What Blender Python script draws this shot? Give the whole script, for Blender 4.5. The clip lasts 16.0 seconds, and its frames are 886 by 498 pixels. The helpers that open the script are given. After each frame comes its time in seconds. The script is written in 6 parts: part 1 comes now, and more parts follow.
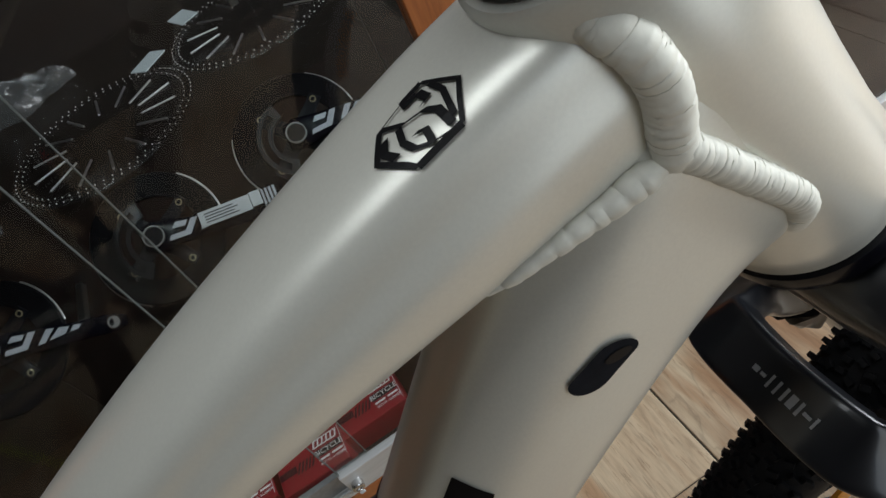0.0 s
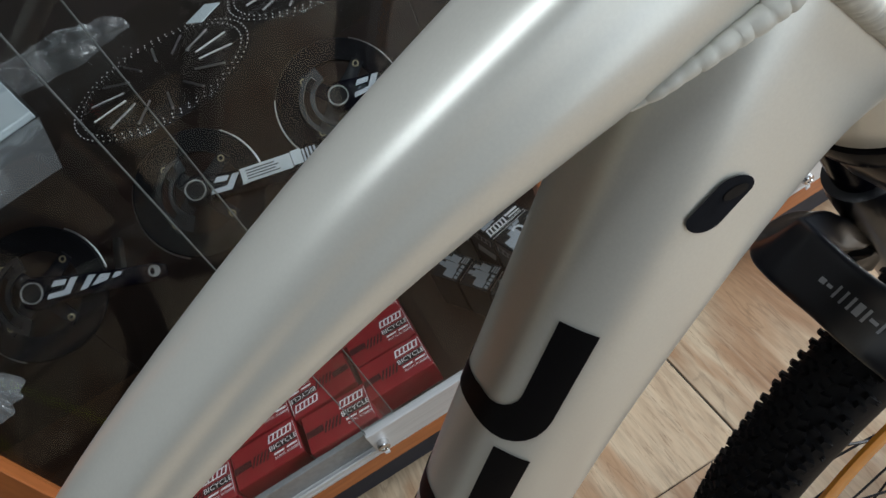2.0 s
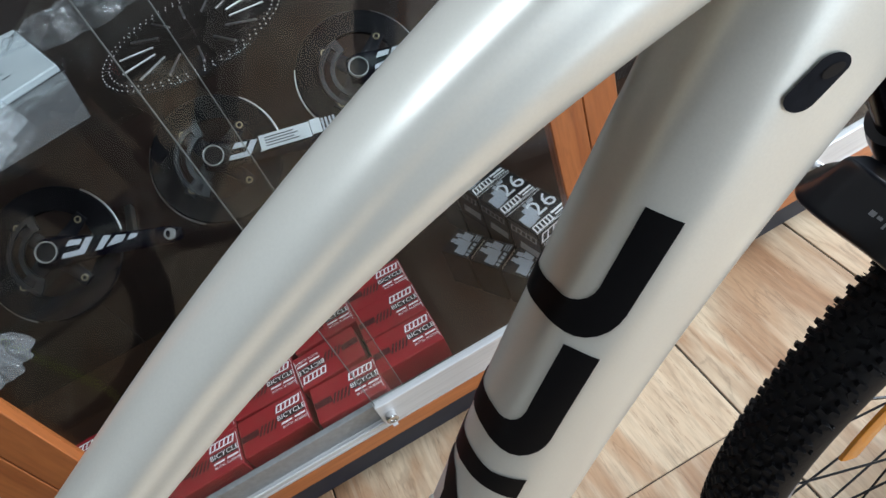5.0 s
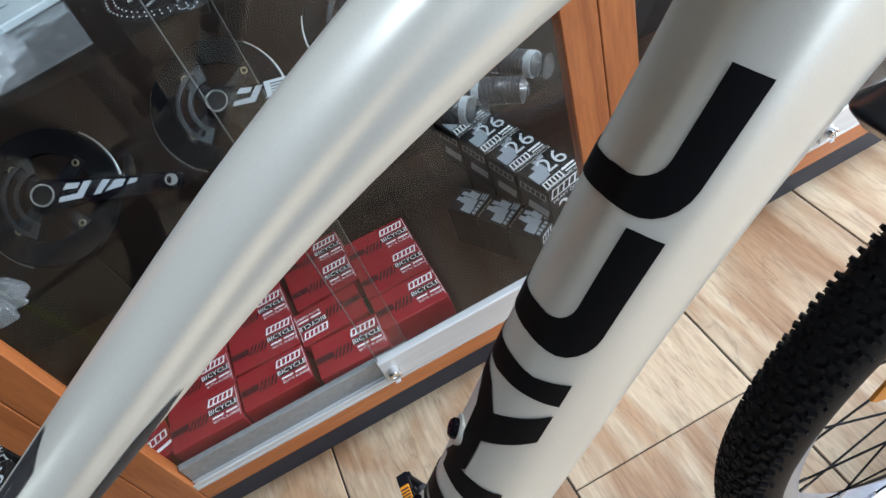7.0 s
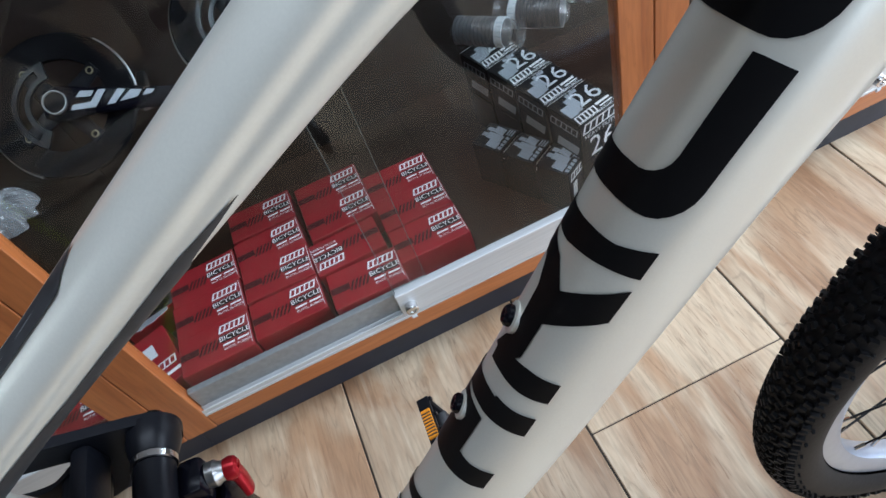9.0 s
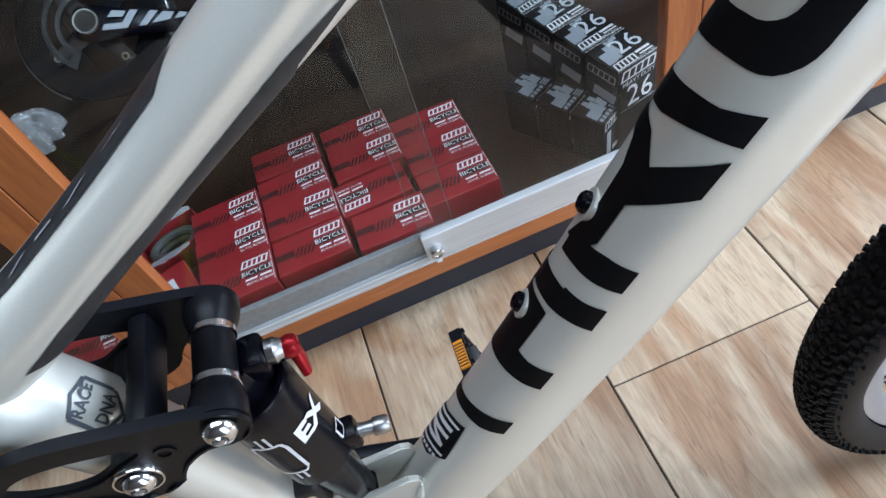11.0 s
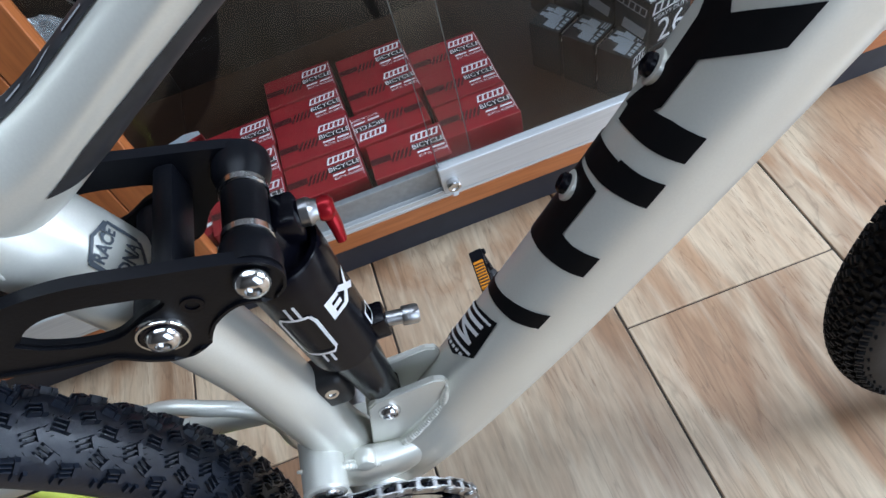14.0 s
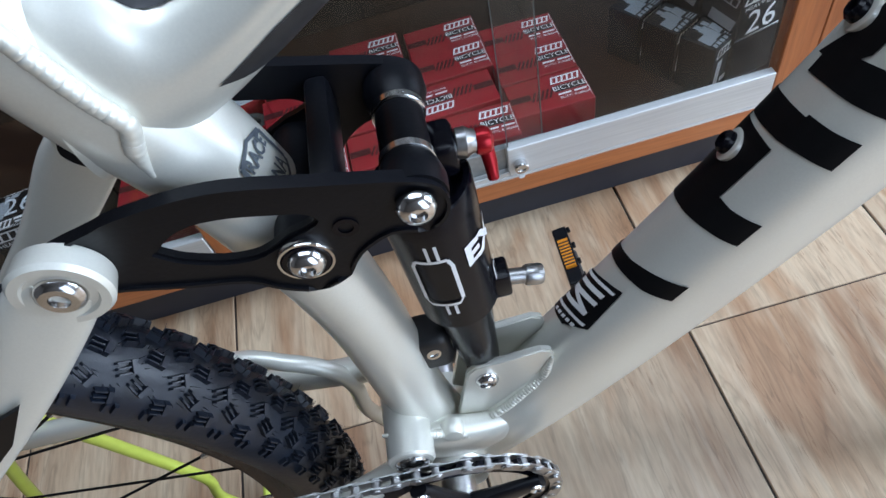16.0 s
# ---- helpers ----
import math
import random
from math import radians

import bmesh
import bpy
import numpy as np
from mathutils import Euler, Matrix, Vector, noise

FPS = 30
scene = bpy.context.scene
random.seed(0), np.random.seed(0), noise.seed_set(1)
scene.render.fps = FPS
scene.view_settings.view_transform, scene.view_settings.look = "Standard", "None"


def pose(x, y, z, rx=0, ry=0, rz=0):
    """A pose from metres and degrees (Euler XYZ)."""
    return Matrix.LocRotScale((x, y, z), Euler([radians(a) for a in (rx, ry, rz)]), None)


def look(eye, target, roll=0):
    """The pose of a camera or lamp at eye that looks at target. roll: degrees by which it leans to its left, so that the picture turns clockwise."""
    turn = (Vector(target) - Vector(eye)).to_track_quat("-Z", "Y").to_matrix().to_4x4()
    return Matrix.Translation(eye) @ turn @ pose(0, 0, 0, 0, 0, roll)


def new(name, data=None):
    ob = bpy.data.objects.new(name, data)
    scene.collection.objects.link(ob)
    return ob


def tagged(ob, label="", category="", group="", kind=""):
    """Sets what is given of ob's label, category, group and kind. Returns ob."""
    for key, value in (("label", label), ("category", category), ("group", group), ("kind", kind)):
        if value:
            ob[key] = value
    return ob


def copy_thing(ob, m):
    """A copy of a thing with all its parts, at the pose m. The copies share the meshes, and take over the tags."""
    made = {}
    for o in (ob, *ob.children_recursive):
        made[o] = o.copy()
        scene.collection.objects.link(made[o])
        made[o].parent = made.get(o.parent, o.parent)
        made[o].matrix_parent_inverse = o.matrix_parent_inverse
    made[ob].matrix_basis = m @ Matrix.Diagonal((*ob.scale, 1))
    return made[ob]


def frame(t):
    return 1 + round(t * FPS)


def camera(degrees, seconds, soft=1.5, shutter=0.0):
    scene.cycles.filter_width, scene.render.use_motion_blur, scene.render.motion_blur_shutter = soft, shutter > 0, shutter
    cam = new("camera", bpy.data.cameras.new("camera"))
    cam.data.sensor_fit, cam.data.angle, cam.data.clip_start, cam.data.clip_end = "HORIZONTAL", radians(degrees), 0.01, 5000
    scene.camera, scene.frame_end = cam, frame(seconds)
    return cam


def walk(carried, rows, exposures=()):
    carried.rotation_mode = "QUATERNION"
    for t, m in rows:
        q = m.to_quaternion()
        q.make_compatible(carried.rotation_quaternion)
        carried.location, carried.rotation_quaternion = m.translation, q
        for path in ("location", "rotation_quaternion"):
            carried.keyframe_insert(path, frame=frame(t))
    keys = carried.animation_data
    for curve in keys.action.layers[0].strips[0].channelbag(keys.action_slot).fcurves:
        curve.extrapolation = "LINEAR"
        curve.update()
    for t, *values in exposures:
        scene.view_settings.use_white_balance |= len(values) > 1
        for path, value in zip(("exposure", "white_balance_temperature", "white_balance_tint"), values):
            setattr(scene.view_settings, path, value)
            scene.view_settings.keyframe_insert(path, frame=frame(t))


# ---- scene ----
cam = camera(67.4, 16.0)
PATH = [
    (0, (0.177, 0.199, 1.002), (0.359, 1.605, -0.409), -28.6),
    (0.5, (0.156, 0.192, 0.994), (0.319, 1.604, -0.412), -26.9),
    (1, (0.143, 0.185, 0.992), (0.29, 1.608, -0.406), -27.1),
    (1.5, (0.133, 0.18, 0.992), (0.298, 1.596, -0.41), -26.4),
    (2, (0.12, 0.177, 0.993), (0.277, 1.594, -0.409), -26.8),
    (2.5, (0.105, 0.175, 0.995), (0.26, 1.598, -0.402), -26.6),
    (3, (0.087, 0.174, 0.99), (0.245, 1.597, -0.406), -26.2),
    (3.5, (0.073, 0.173, 0.984), (0.237, 1.592, -0.416), -25.1),
    (4, (0.067, 0.172, 0.983), (0.258, 1.583, -0.421), -24.4),
    (4.2, (0.071, 0.166, 0.983), (0.248, 1.58, -0.421), -24.4),
    (6.3, (0.054, 0.163, 0.962), (0.259, 1.56, -0.455), -23.3),
    (6.5, (0.047, 0.163, 0.958), (0.247, 1.551, -0.468), -23.0),
    (7, (0.032, 0.163, 0.946), (0.213, 1.532, -0.5), -22.8),
    (7.5, (0.022, 0.161, 0.929), (0.194, 1.5, -0.546), -21.9),
    (8, (0.012, 0.164, 0.914), (0.177, 1.478, -0.585), -21.3),
    (8.5, (0.002, 0.166, 0.91), (0.146, 1.483, -0.589), -21.5),
    (9, (-0.011, 0.166, 0.899), (0.115, 1.474, -0.608), -21.6),
    (11.3, (-0.06, 0.154, 0.865), (0.021, 1.404, -0.694), -20.2),
    (11.5, (-0.06, 0.154, 0.862), (0.011, 1.394, -0.706), -20.6),
    (12, (-0.061, 0.153, 0.856), (0.017, 1.379, -0.722), -20.4),
    (12.5, (-0.068, 0.149, 0.851), (-0.01, 1.372, -0.731), -20.5),
    (13, (-0.075, 0.146, 0.844), (-0.017, 1.359, -0.746), -19.8),
    (13.5, (-0.083, 0.143, 0.838), (-0.031, 1.348, -0.758), -19.5),
    (14, (-0.094, 0.141, 0.83), (-0.048, 1.334, -0.775), -19.2),
    (14.5, (-0.104, 0.139, 0.824), (-0.072, 1.322, -0.788), -18.8),
    (15, (-0.121, 0.139, 0.812), (-0.102, 1.311, -0.808), -17.8),
    (15.5, (-0.138, 0.144, 0.806), (-0.131, 1.319, -0.813), -17.1),
    (16, (-0.156, 0.154, 0.807), (-0.16, 1.354, -0.794), -16.3),
]
walk(cam, [(t, look(eye, target, roll)) for t, eye, target, roll in PATH], [(0, -1.05, 6750, 11), (1.5, -0.82, 6520, 11), (3.5, -0.20, 6300, 11), (6.5, 0.14, 6050, 11), (7.5, 0.22, 5950, 11), (9.0, 0.08, 5800, 11), (11.5, 0.17, 5700, 11), (13.5, 0.03, 5650, 11), (16, -0.02, 5650, 11)])

# ---- world, light, exposure ----
world = bpy.data.worlds.new("sky")
scene.world = world
world.use_nodes = True
wn = world.node_tree.nodes
sky = wn.new("ShaderNodeTexSky")
sky.sky_type, sky.sun_disc = "NISHITA", False
sky.sun_elevation, sky.sun_rotation = radians(48), radians(130)
wn["Background"].inputs["Strength"].default_value = 0.10
world.node_tree.links.new(sky.outputs[0], wn["Background"].inputs["Color"])
scene.view_settings.exposure = 0.0

sun = new("sun", bpy.data.lights.new("sun", "SUN"))
sun.data.energy, sun.data.angle, sun.data.color = 0.8, radians(15), (1.0, 0.97, 0.93)
sun.matrix_world = look((4, -3, 6), (0, 0, 0))


def area_lamp(name, eye, target, wide, high, watts, colour):
    ob = new(name, bpy.data.lights.new(name, "AREA"))
    ob.data.shape, ob.data.size, ob.data.size_y = "RECTANGLE", wide, high
    ob.data.energy, ob.data.color = watts, colour
    ob.matrix_world = look(eye, target)
    return ob


# skylight entering by the wide glazed shop front and by the open door behind
area_lamp("shopfront_daylight", (2.80, -0.05, 1.40), (0.0, 0.35, 0.55), 1.1, 2.0, 168, (0.85, 0.935, 1.0))
area_lamp("door_daylight", (0.75, -1.15, 0.95), (-0.1, 0.35, 0.55), 0.95, 1.7, 15, (0.84, 0.93, 1.0))
# added overhead fill with no fixture, broad for a soft sheen on the frame
area_lamp("overhead_fill", (0.1, 0.45, 2.86), (0.1, 0.45, 0.0), 2.4, 1.0, 52, (0.86, 0.94, 1.0))


# ---- materials ----
def material(name, colour, rough=0.5, metal=0.0, grain=0.0, scale=40.0, bump=0.0, second=None, coat=0.0, stretch=(1, 1, 1), spec=0.5, sheen_scale=6.0, coat_rough=0.08):
    """A surface with two scales of variation: fine grain and broad patches."""
    m = bpy.data.materials.new(name)
    m.use_nodes = True
    nt = m.node_tree
    b = nt.nodes["Principled BSDF"]
    b.inputs["Roughness"].default_value, b.inputs["Metallic"].default_value = rough, metal
    b.inputs["Coat Weight"].default_value, b.inputs["Coat Roughness"].default_value = coat, coat_rough
    b.inputs["Specular IOR Level"].default_value = spec
    c1 = (*colour, 1)
    c2 = (*(second or [c * (1 - grain) for c in colour]), 1)
    tc = nt.nodes.new("ShaderNodeTexCoord")
    mp = nt.nodes.new("ShaderNodeMapping")
    mp.inputs["Scale"].default_value = stretch
    nt.links.new(tc.outputs["Object"], mp.inputs["Vector"])
    fine = nt.nodes.new("ShaderNodeTexNoise")
    fine.inputs["Scale"].default_value, fine.inputs["Detail"].default_value = scale, 6
    broad = nt.nodes.new("ShaderNodeTexNoise")
    broad.inputs["Scale"].default_value, broad.inputs["Detail"].default_value = sheen_scale, 3
    for n in (fine, broad):
        nt.links.new(mp.outputs[0], n.inputs["Vector"])
    mul = nt.nodes.new("ShaderNodeMath")
    mul.operation = "MULTIPLY"
    nt.links.new(fine.outputs["Fac"], mul.inputs[0])
    nt.links.new(broad.outputs["Fac"], mul.inputs[1])
    ramp = nt.nodes.new("ShaderNodeMapRange")
    ramp.inputs["From Min"].default_value, ramp.inputs["From Max"].default_value = 0.12, 0.42
    nt.links.new(mul.outputs[0], ramp.inputs["Value"])
    mix = nt.nodes.new("ShaderNodeMix")
    mix.data_type = "RGBA"
    mix.inputs[6].default_value, mix.inputs[7].default_value = c1, c2
    nt.links.new(ramp.outputs[0], mix.inputs[0])
    nt.links.new(mix.outputs[2], b.inputs["Base Color"])
    rr = nt.nodes.new("ShaderNodeMapRange")
    rr.inputs["To Min"].default_value, rr.inputs["To Max"].default_value = rough * 0.85, min(1, rough * 1.2)
    nt.links.new(broad.outputs["Fac"], rr.inputs["Value"])
    nt.links.new(rr.outputs[0], b.inputs["Roughness"])
    if bump:
        bp = nt.nodes.new("ShaderNodeBump")
        bp.inputs["Strength"].default_value, bp.inputs["Distance"].default_value = bump, 0.002
        nt.links.new(fine.outputs["Fac"], bp.inputs["Height"])
        nt.links.new(bp.outputs[0], b.inputs["Normal"])
    return m


def wood_material(name, light, dark, stretch, rough=0.35, bump=0.15, per_piece=False, coat=0.2, ring=3.0):
    """Long grain along the axis whose stretch is smallest, with darker streaks and knots."""
    m = bpy.data.materials.new(name)
    m.use_nodes = True
    nt = m.node_tree
    b = nt.nodes["Principled BSDF"]
    tc = nt.nodes.new("ShaderNodeTexCoord")
    add = nt.nodes.new("ShaderNodeVectorMath")
    nt.links.new(tc.outputs["Object"], add.inputs[0])
    info = nt.nodes.new("ShaderNodeObjectInfo")
    shift = nt.nodes.new("ShaderNodeMath")
    shift.operation = "MULTIPLY"
    shift.inputs[1].default_value = 37.0 if per_piece else 0.0
    nt.links.new(info.outputs["Random"], shift.inputs[0])
    nt.links.new(shift.outputs[0], add.inputs[1])
    mp = nt.nodes.new("ShaderNodeMapping")
    mp.inputs["Scale"].default_value = stretch
    nt.links.new(add.outputs[0], mp.inputs["Vector"])
    streak = nt.nodes.new("ShaderNodeTexNoise")
    streak.inputs["Scale"].default_value, streak.inputs["Detail"].default_value, streak.inputs["Distortion"].default_value = ring, 8, 0.6
    streak.inputs["Roughness"].default_value = 0.52 if per_piece else 0.65
    patch = nt.nodes.new("ShaderNodeTexNoise")
    patch.inputs["Scale"].default_value, patch.inputs["Detail"].default_value = ring * 0.35, 4
    fibre = nt.nodes.new("ShaderNodeTexNoise")
    fibre.inputs["Scale"].default_value, fibre.inputs["Detail"].default_value = ring * 9, 6
    for n in (streak, fibre):
        nt.links.new(mp.outputs[0], n.inputs["Vector"])
    short = nt.nodes.new("ShaderNodeMapping")
    short.inputs["Scale"].default_value = (1.0, 2.4, 1.0) if per_piece else (1, 1, 1)
    nt.links.new(mp.outputs[0], short.inputs["Vector"])
    nt.links.new(short.outputs[0], patch.inputs["Vector"])
    patch.inputs["Distortion"].default_value = 0.7 if per_piece else 0.0
    r1 = nt.nodes.new("ShaderNodeValToRGB")
    r1.color_ramp.elements[0].position, r1.color_ramp.elements[1].position = 0.38, 0.58
    r1.color_ramp.elements[0].color, r1.color_ramp.elements[1].color = (*dark, 1), (*light, 1)
    nt.links.new(streak.outputs["Fac"], r1.inputs[0])
    mid = [(a * 0.30 + c * 0.70) for a, c in zip(light, dark)] if per_piece else [(a + c) / 2 for a, c in zip(light, dark)]
    r2 = nt.nodes.new("ShaderNodeValToRGB")
    r2.color_ramp.elements[0].position, r2.color_ramp.elements[1].position = 0.40, 0.56
    r2.color_ramp.elements[0].color, r2.color_ramp.elements[1].color = (*mid, 1), (*light, 1)
    nt.links.new(patch.outputs["Fac"], r2.inputs[0])
    mix = nt.nodes.new("ShaderNodeMix")
    mix.data_type = "RGBA"
    mix.inputs[0].default_value = 0.58 if per_piece else 0.5
    nt.links.new(r1.outputs[0], mix.inputs[6])
    nt.links.new(r2.outputs[0], mix.inputs[7])
    fine = nt.nodes.new("ShaderNodeMix")
    fine.data_type, fine.blend_type = "RGBA", "MULTIPLY"
    fine.inputs[0].default_value = 0.55
    nt.links.new(mix.outputs[2], fine.inputs[6])
    grain = nt.nodes.new("ShaderNodeMapRange")
    grain.inputs["From Min"].default_value, grain.inputs["From Max"].default_value = 0.3, 0.6
    grain.inputs["To Min"].default_value, grain.inputs["To Max"].default_value = 0.62, 1.0
    nt.links.new(fibre.outputs["Fac"], grain.inputs["Value"])
    nt.links.new(grain.outputs[0], fine.inputs[7])
    gain = nt.nodes.new("ShaderNodeMix")
    gain.data_type, gain.blend_type = "RGBA", "MULTIPLY"
    gain.inputs[0].default_value = 1.0 if per_piece else 0.0
    tone = nt.nodes.new("ShaderNodeMapRange")
    tone.inputs["To Min"].default_value, tone.inputs["To Max"].default_value = 0.86, 1.1
    nt.links.new(info.outputs["Random"], tone.inputs["Value"])
    vein = nt.nodes.new("ShaderNodeTexNoise")
    vein.inputs["Scale"].default_value, vein.inputs["Detail"].default_value, vein.inputs["Distortion"].default_value = ring * 0.8, 4, 1.1
    nt.links.new(mp.outputs[0], vein.inputs["Vector"])
    off = nt.nodes.new("ShaderNodeMath")
    off.operation = "SUBTRACT"
    off.inputs[1].default_value = 0.5
    nt.links.new(vein.outputs["Fac"], off.inputs[0])
    size = nt.nodes.new("ShaderNodeMath")
    size.operation = "ABSOLUTE"
    nt.links.new(off.outputs[0], size.inputs[0])
    crack = nt.nodes.new("ShaderNodeMapRange")
    crack.inputs["From Min"].default_value, crack.inputs["From Max"].default_value = 0.0, 0.016
    crack.inputs["To Min"].default_value, crack.inputs["To Max"].default_value = 0.62, 1.0
    nt.links.new(size.outputs[0], crack.inputs["Value"])
    lined = nt.nodes.new("ShaderNodeMix")
    lined.data_type, lined.blend_type = "RGBA", "MULTIPLY"
    lined.inputs[0].default_value = 0.6 if per_piece else 0.35
    nt.links.new(fine.outputs[2], lined.inputs[6])
    nt.links.new(crack.outputs[0], lined.inputs[7])
    nt.links.new(lined.outputs[2], gain.inputs[6])
    nt.links.new(tone.outputs[0], gain.inputs[7])
    last = gain.outputs[2]
    pits = None
    if per_piece:
        # broad red-brown clouds, pale lime streaks and short dark pits, as printed on the tile
        def spots(scale, size, lo, hi, detail, bend=0.0):
            mp2 = nt.nodes.new("ShaderNodeMapping")
            mp2.inputs["Scale"].default_value = scale
            nt.links.new(add.outputs[0], mp2.inputs["Vector"])
            n2 = nt.nodes.new("ShaderNodeTexNoise")
            n2.inputs["Scale"].default_value, n2.inputs["Detail"].default_value, n2.inputs["Distortion"].default_value = size, detail, bend
            nt.links.new(mp2.outputs[0], n2.inputs["Vector"])
            rng = nt.nodes.new("ShaderNodeMapRange")
            rng.interpolation_type = "SMOOTHSTEP"
            rng.inputs["From Min"].default_value, rng.inputs["From Max"].default_value = lo, hi
            nt.links.new(n2.outputs["Fac"], rng.inputs["Value"])
            return rng.outputs[0]

        def times(a, k):
            mu = nt.nodes.new("ShaderNodeMath")
            mu.operation = "MULTIPLY"
            nt.links.new(a, mu.inputs[0])
            if isinstance(k, float):
                mu.inputs[1].default_value = k
            else:
                nt.links.new(k, mu.inputs[1])
            return mu.outputs[0]

        def tint(under, amount, colour, blend="MIX"):
            mx = nt.nodes.new("ShaderNodeMix")
            mx.data_type, mx.blend_type = "RGBA", blend
            nt.links.new(amount, mx.inputs[0])
            nt.links.new(under, mx.inputs[6])
            mx.inputs[7].default_value = (*colour, 1)
            return mx.outputs[2]

        last = tint(last, times(spots((2.2, 0.7, 1), 3.0, 0.46, 0.66, 6, 1.4), 0.9), (0.70, 0.53, 0.42), "MULTIPLY")
        last = tint(last, times(spots((26, 1.6, 1), 2.0, 0.57, 0.70, 3, 0.4), 0.22), (0.64, 0.53, 0.39))
        zone = spots((5, 2.2, 1), 2.4, 0.48, 0.62, 2)
        pits = times(spots((210, 17, 1), 1.6, 0.61, 0.67, 2, 0.5), zone)
        last = tint(last, times(pits, 0.40), (0.17, 0.09, 0.045))
    nt.links.new(last, b.inputs["Base Color"])
    b.inputs["Roughness"].default_value, b.inputs["Coat Weight"].default_value = rough, coat
    b.inputs["Coat Roughness"].default_value = 0.15
    bp = nt.nodes.new("ShaderNodeBump")
    bp.inputs["Strength"].default_value, bp.inputs["Distance"].default_value = bump, 0.001
    nt.links.new(streak.outputs["Fac"], bp.inputs["Height"])
    nt.links.new(bp.outputs[0], b.inputs["Normal"])
    return m


def clear_material(name, tint=(1, 1, 1), gloss=1.0, rough=0.0, crumple=0.0, veil=0.0):
    """Thin clear sheet: it lets light straight through and reflects by Fresnel; veil is its milky share."""
    m = bpy.data.materials.new(name)
    m.use_nodes = True
    nt = m.node_tree
    nt.nodes.remove(nt.nodes["Principled BSDF"])
    out = nt.nodes["Material Output"]
    clear = nt.nodes.new("ShaderNodeBsdfTransparent")
    clear.inputs[0].default_value = (*tint, 1)
    shine = nt.nodes.new("ShaderNodeBsdfGlossy")
    shine.inputs["Roughness"].default_value = rough
    fres = nt.nodes.new("ShaderNodeLayerWeight")
    fres.inputs["Blend"].default_value = 0.5
    power = nt.nodes.new("ShaderNodeMath")
    power.operation = "POWER"
    power.inputs[1].default_value = 5.0
    nt.links.new(fres.outputs["Facing"], power.inputs[0])
    amount = nt.nodes.new("ShaderNodeMath")
    amount.operation, amount.use_clamp = "MULTIPLY_ADD", True
    amount.inputs[1].default_value, amount.inputs[2].default_value = 0.96 * gloss, 0.04 * gloss
    nt.links.new(power.outputs[0], amount.inputs[0])
    mix = nt.nodes.new("ShaderNodeMixShader")
    nt.links.new(amount.outputs[0], mix.inputs[0])
    nt.links.new(clear.outputs[0], mix.inputs[1])
    nt.links.new(shine.outputs[0], mix.inputs[2])
    last = mix
    if veil:
        haze = nt.nodes.new("ShaderNodeBsdfDiffuse")
        haze.inputs[0].default_value = (0.75, 0.78, 0.8, 1)
        last = nt.nodes.new("ShaderNodeMixShader")
        last.inputs[0].default_value = veil
        nt.links.new(mix.outputs[0], last.inputs[1])
        nt.links.new(haze.outputs[0], last.inputs[2])
    if crumple:
        tc = nt.nodes.new("ShaderNodeTexCoord")
        vor = nt.nodes.new("ShaderNodeTexVoronoi")
        vor.inputs["Scale"].default_value = 38
        nt.links.new(tc.outputs["Object"], vor.inputs["Vector"])
        bp = nt.nodes.new("ShaderNodeBump")
        bp.inputs["Strength"].default_value, bp.inputs["Distance"].default_value = crumple, 0.01
        nt.links.new(vor.outputs["Distance"], bp.inputs["Height"])
        for n in (shine, fres):
            nt.links.new(bp.outputs[0], n.inputs["Normal"])
    nt.links.new(last.outputs[0], out.inputs["Surface"])
    return m


PEARL = material("pearl_white_paint", (0.78, 0.775, 0.70), 0.35, 0.38, 0.05, 900, 0.0, coat=0.7, coat_rough=0.22)
# rear door shoe: about half as bright as the rail aluminium
DARK_ALU = material("dark_aluminium", (0.33, 0.34, 0.34), 0.38, 0.5, 0.25, 120, 0.05)
WELD = material("satin_weld_paint", (0.76, 0.75, 0.67), 0.55, 0.1, 0.06, 400, 0.1)
DECAL = material("black_decal", (0.006, 0.006, 0.007), 0.42, 0, 0.2, 200, coat=0.02, spec=0.13)
WHITE_INK = material("white_ink", (0.82, 0.82, 0.82), 0.5, 0, 0.06, 300)
GREY_INK = material("grey_ink", (0.34, 0.35, 0.37), 0.5, 0, 0.1, 300)
SLATE_INK = material("slate_ink", (0.075, 0.09, 0.11), 0.5, 0, 0.15, 300)
BLACK_ANOD = material("black_anodised_metal", (0.005, 0.0055, 0.008), 0.36, 0.0, 0.3, 500, 0.05, spec=0.2)
BLACK_GLOSS = material("black_gloss_metal", (0.003, 0.003, 0.006), 0.24, 0.0, 0.2, 500, coat=0.03, spec=0.18)
BLACK_PLASTIC = material("black_plastic", (0.016, 0.016, 0.018), 0.45, 0, 0.3, 300, 0.1)
# rear tyre: the bluish daylight sheen is put into the base colour
RUBBER = material("sheen_tyre_rubber", (0.008, 0.0125, 0.024), 0.42, 0, 0.35, 260, 0.15, spec=0.6)
# front tyre: the same rubber, blacker and less glossy for its unlit side
SHADED_RUBBER = material("shaded_tyre_rubber", (0.006, 0.006, 0.007), 0.6, 0, 0.3, 260, 0.15, spec=0.2)
STRIP_INK = material("dark_grey_print", (0.035, 0.036, 0.040), 0.45, 0, 0.5, 160)
PORT_RUBBER = material("cable_port_rubber", (0.012, 0.013, 0.017), 0.8, 0, 0.3, 200, 0.1, spec=0.1)
CHROME = material("polished_steel", (0.72, 0.72, 0.72), 0.16, 1.0, 0.15, 120)
STEEL = material("brushed_steel", (0.5, 0.5, 0.5), 0.32, 1.0, 0.3, 300, 0.1)
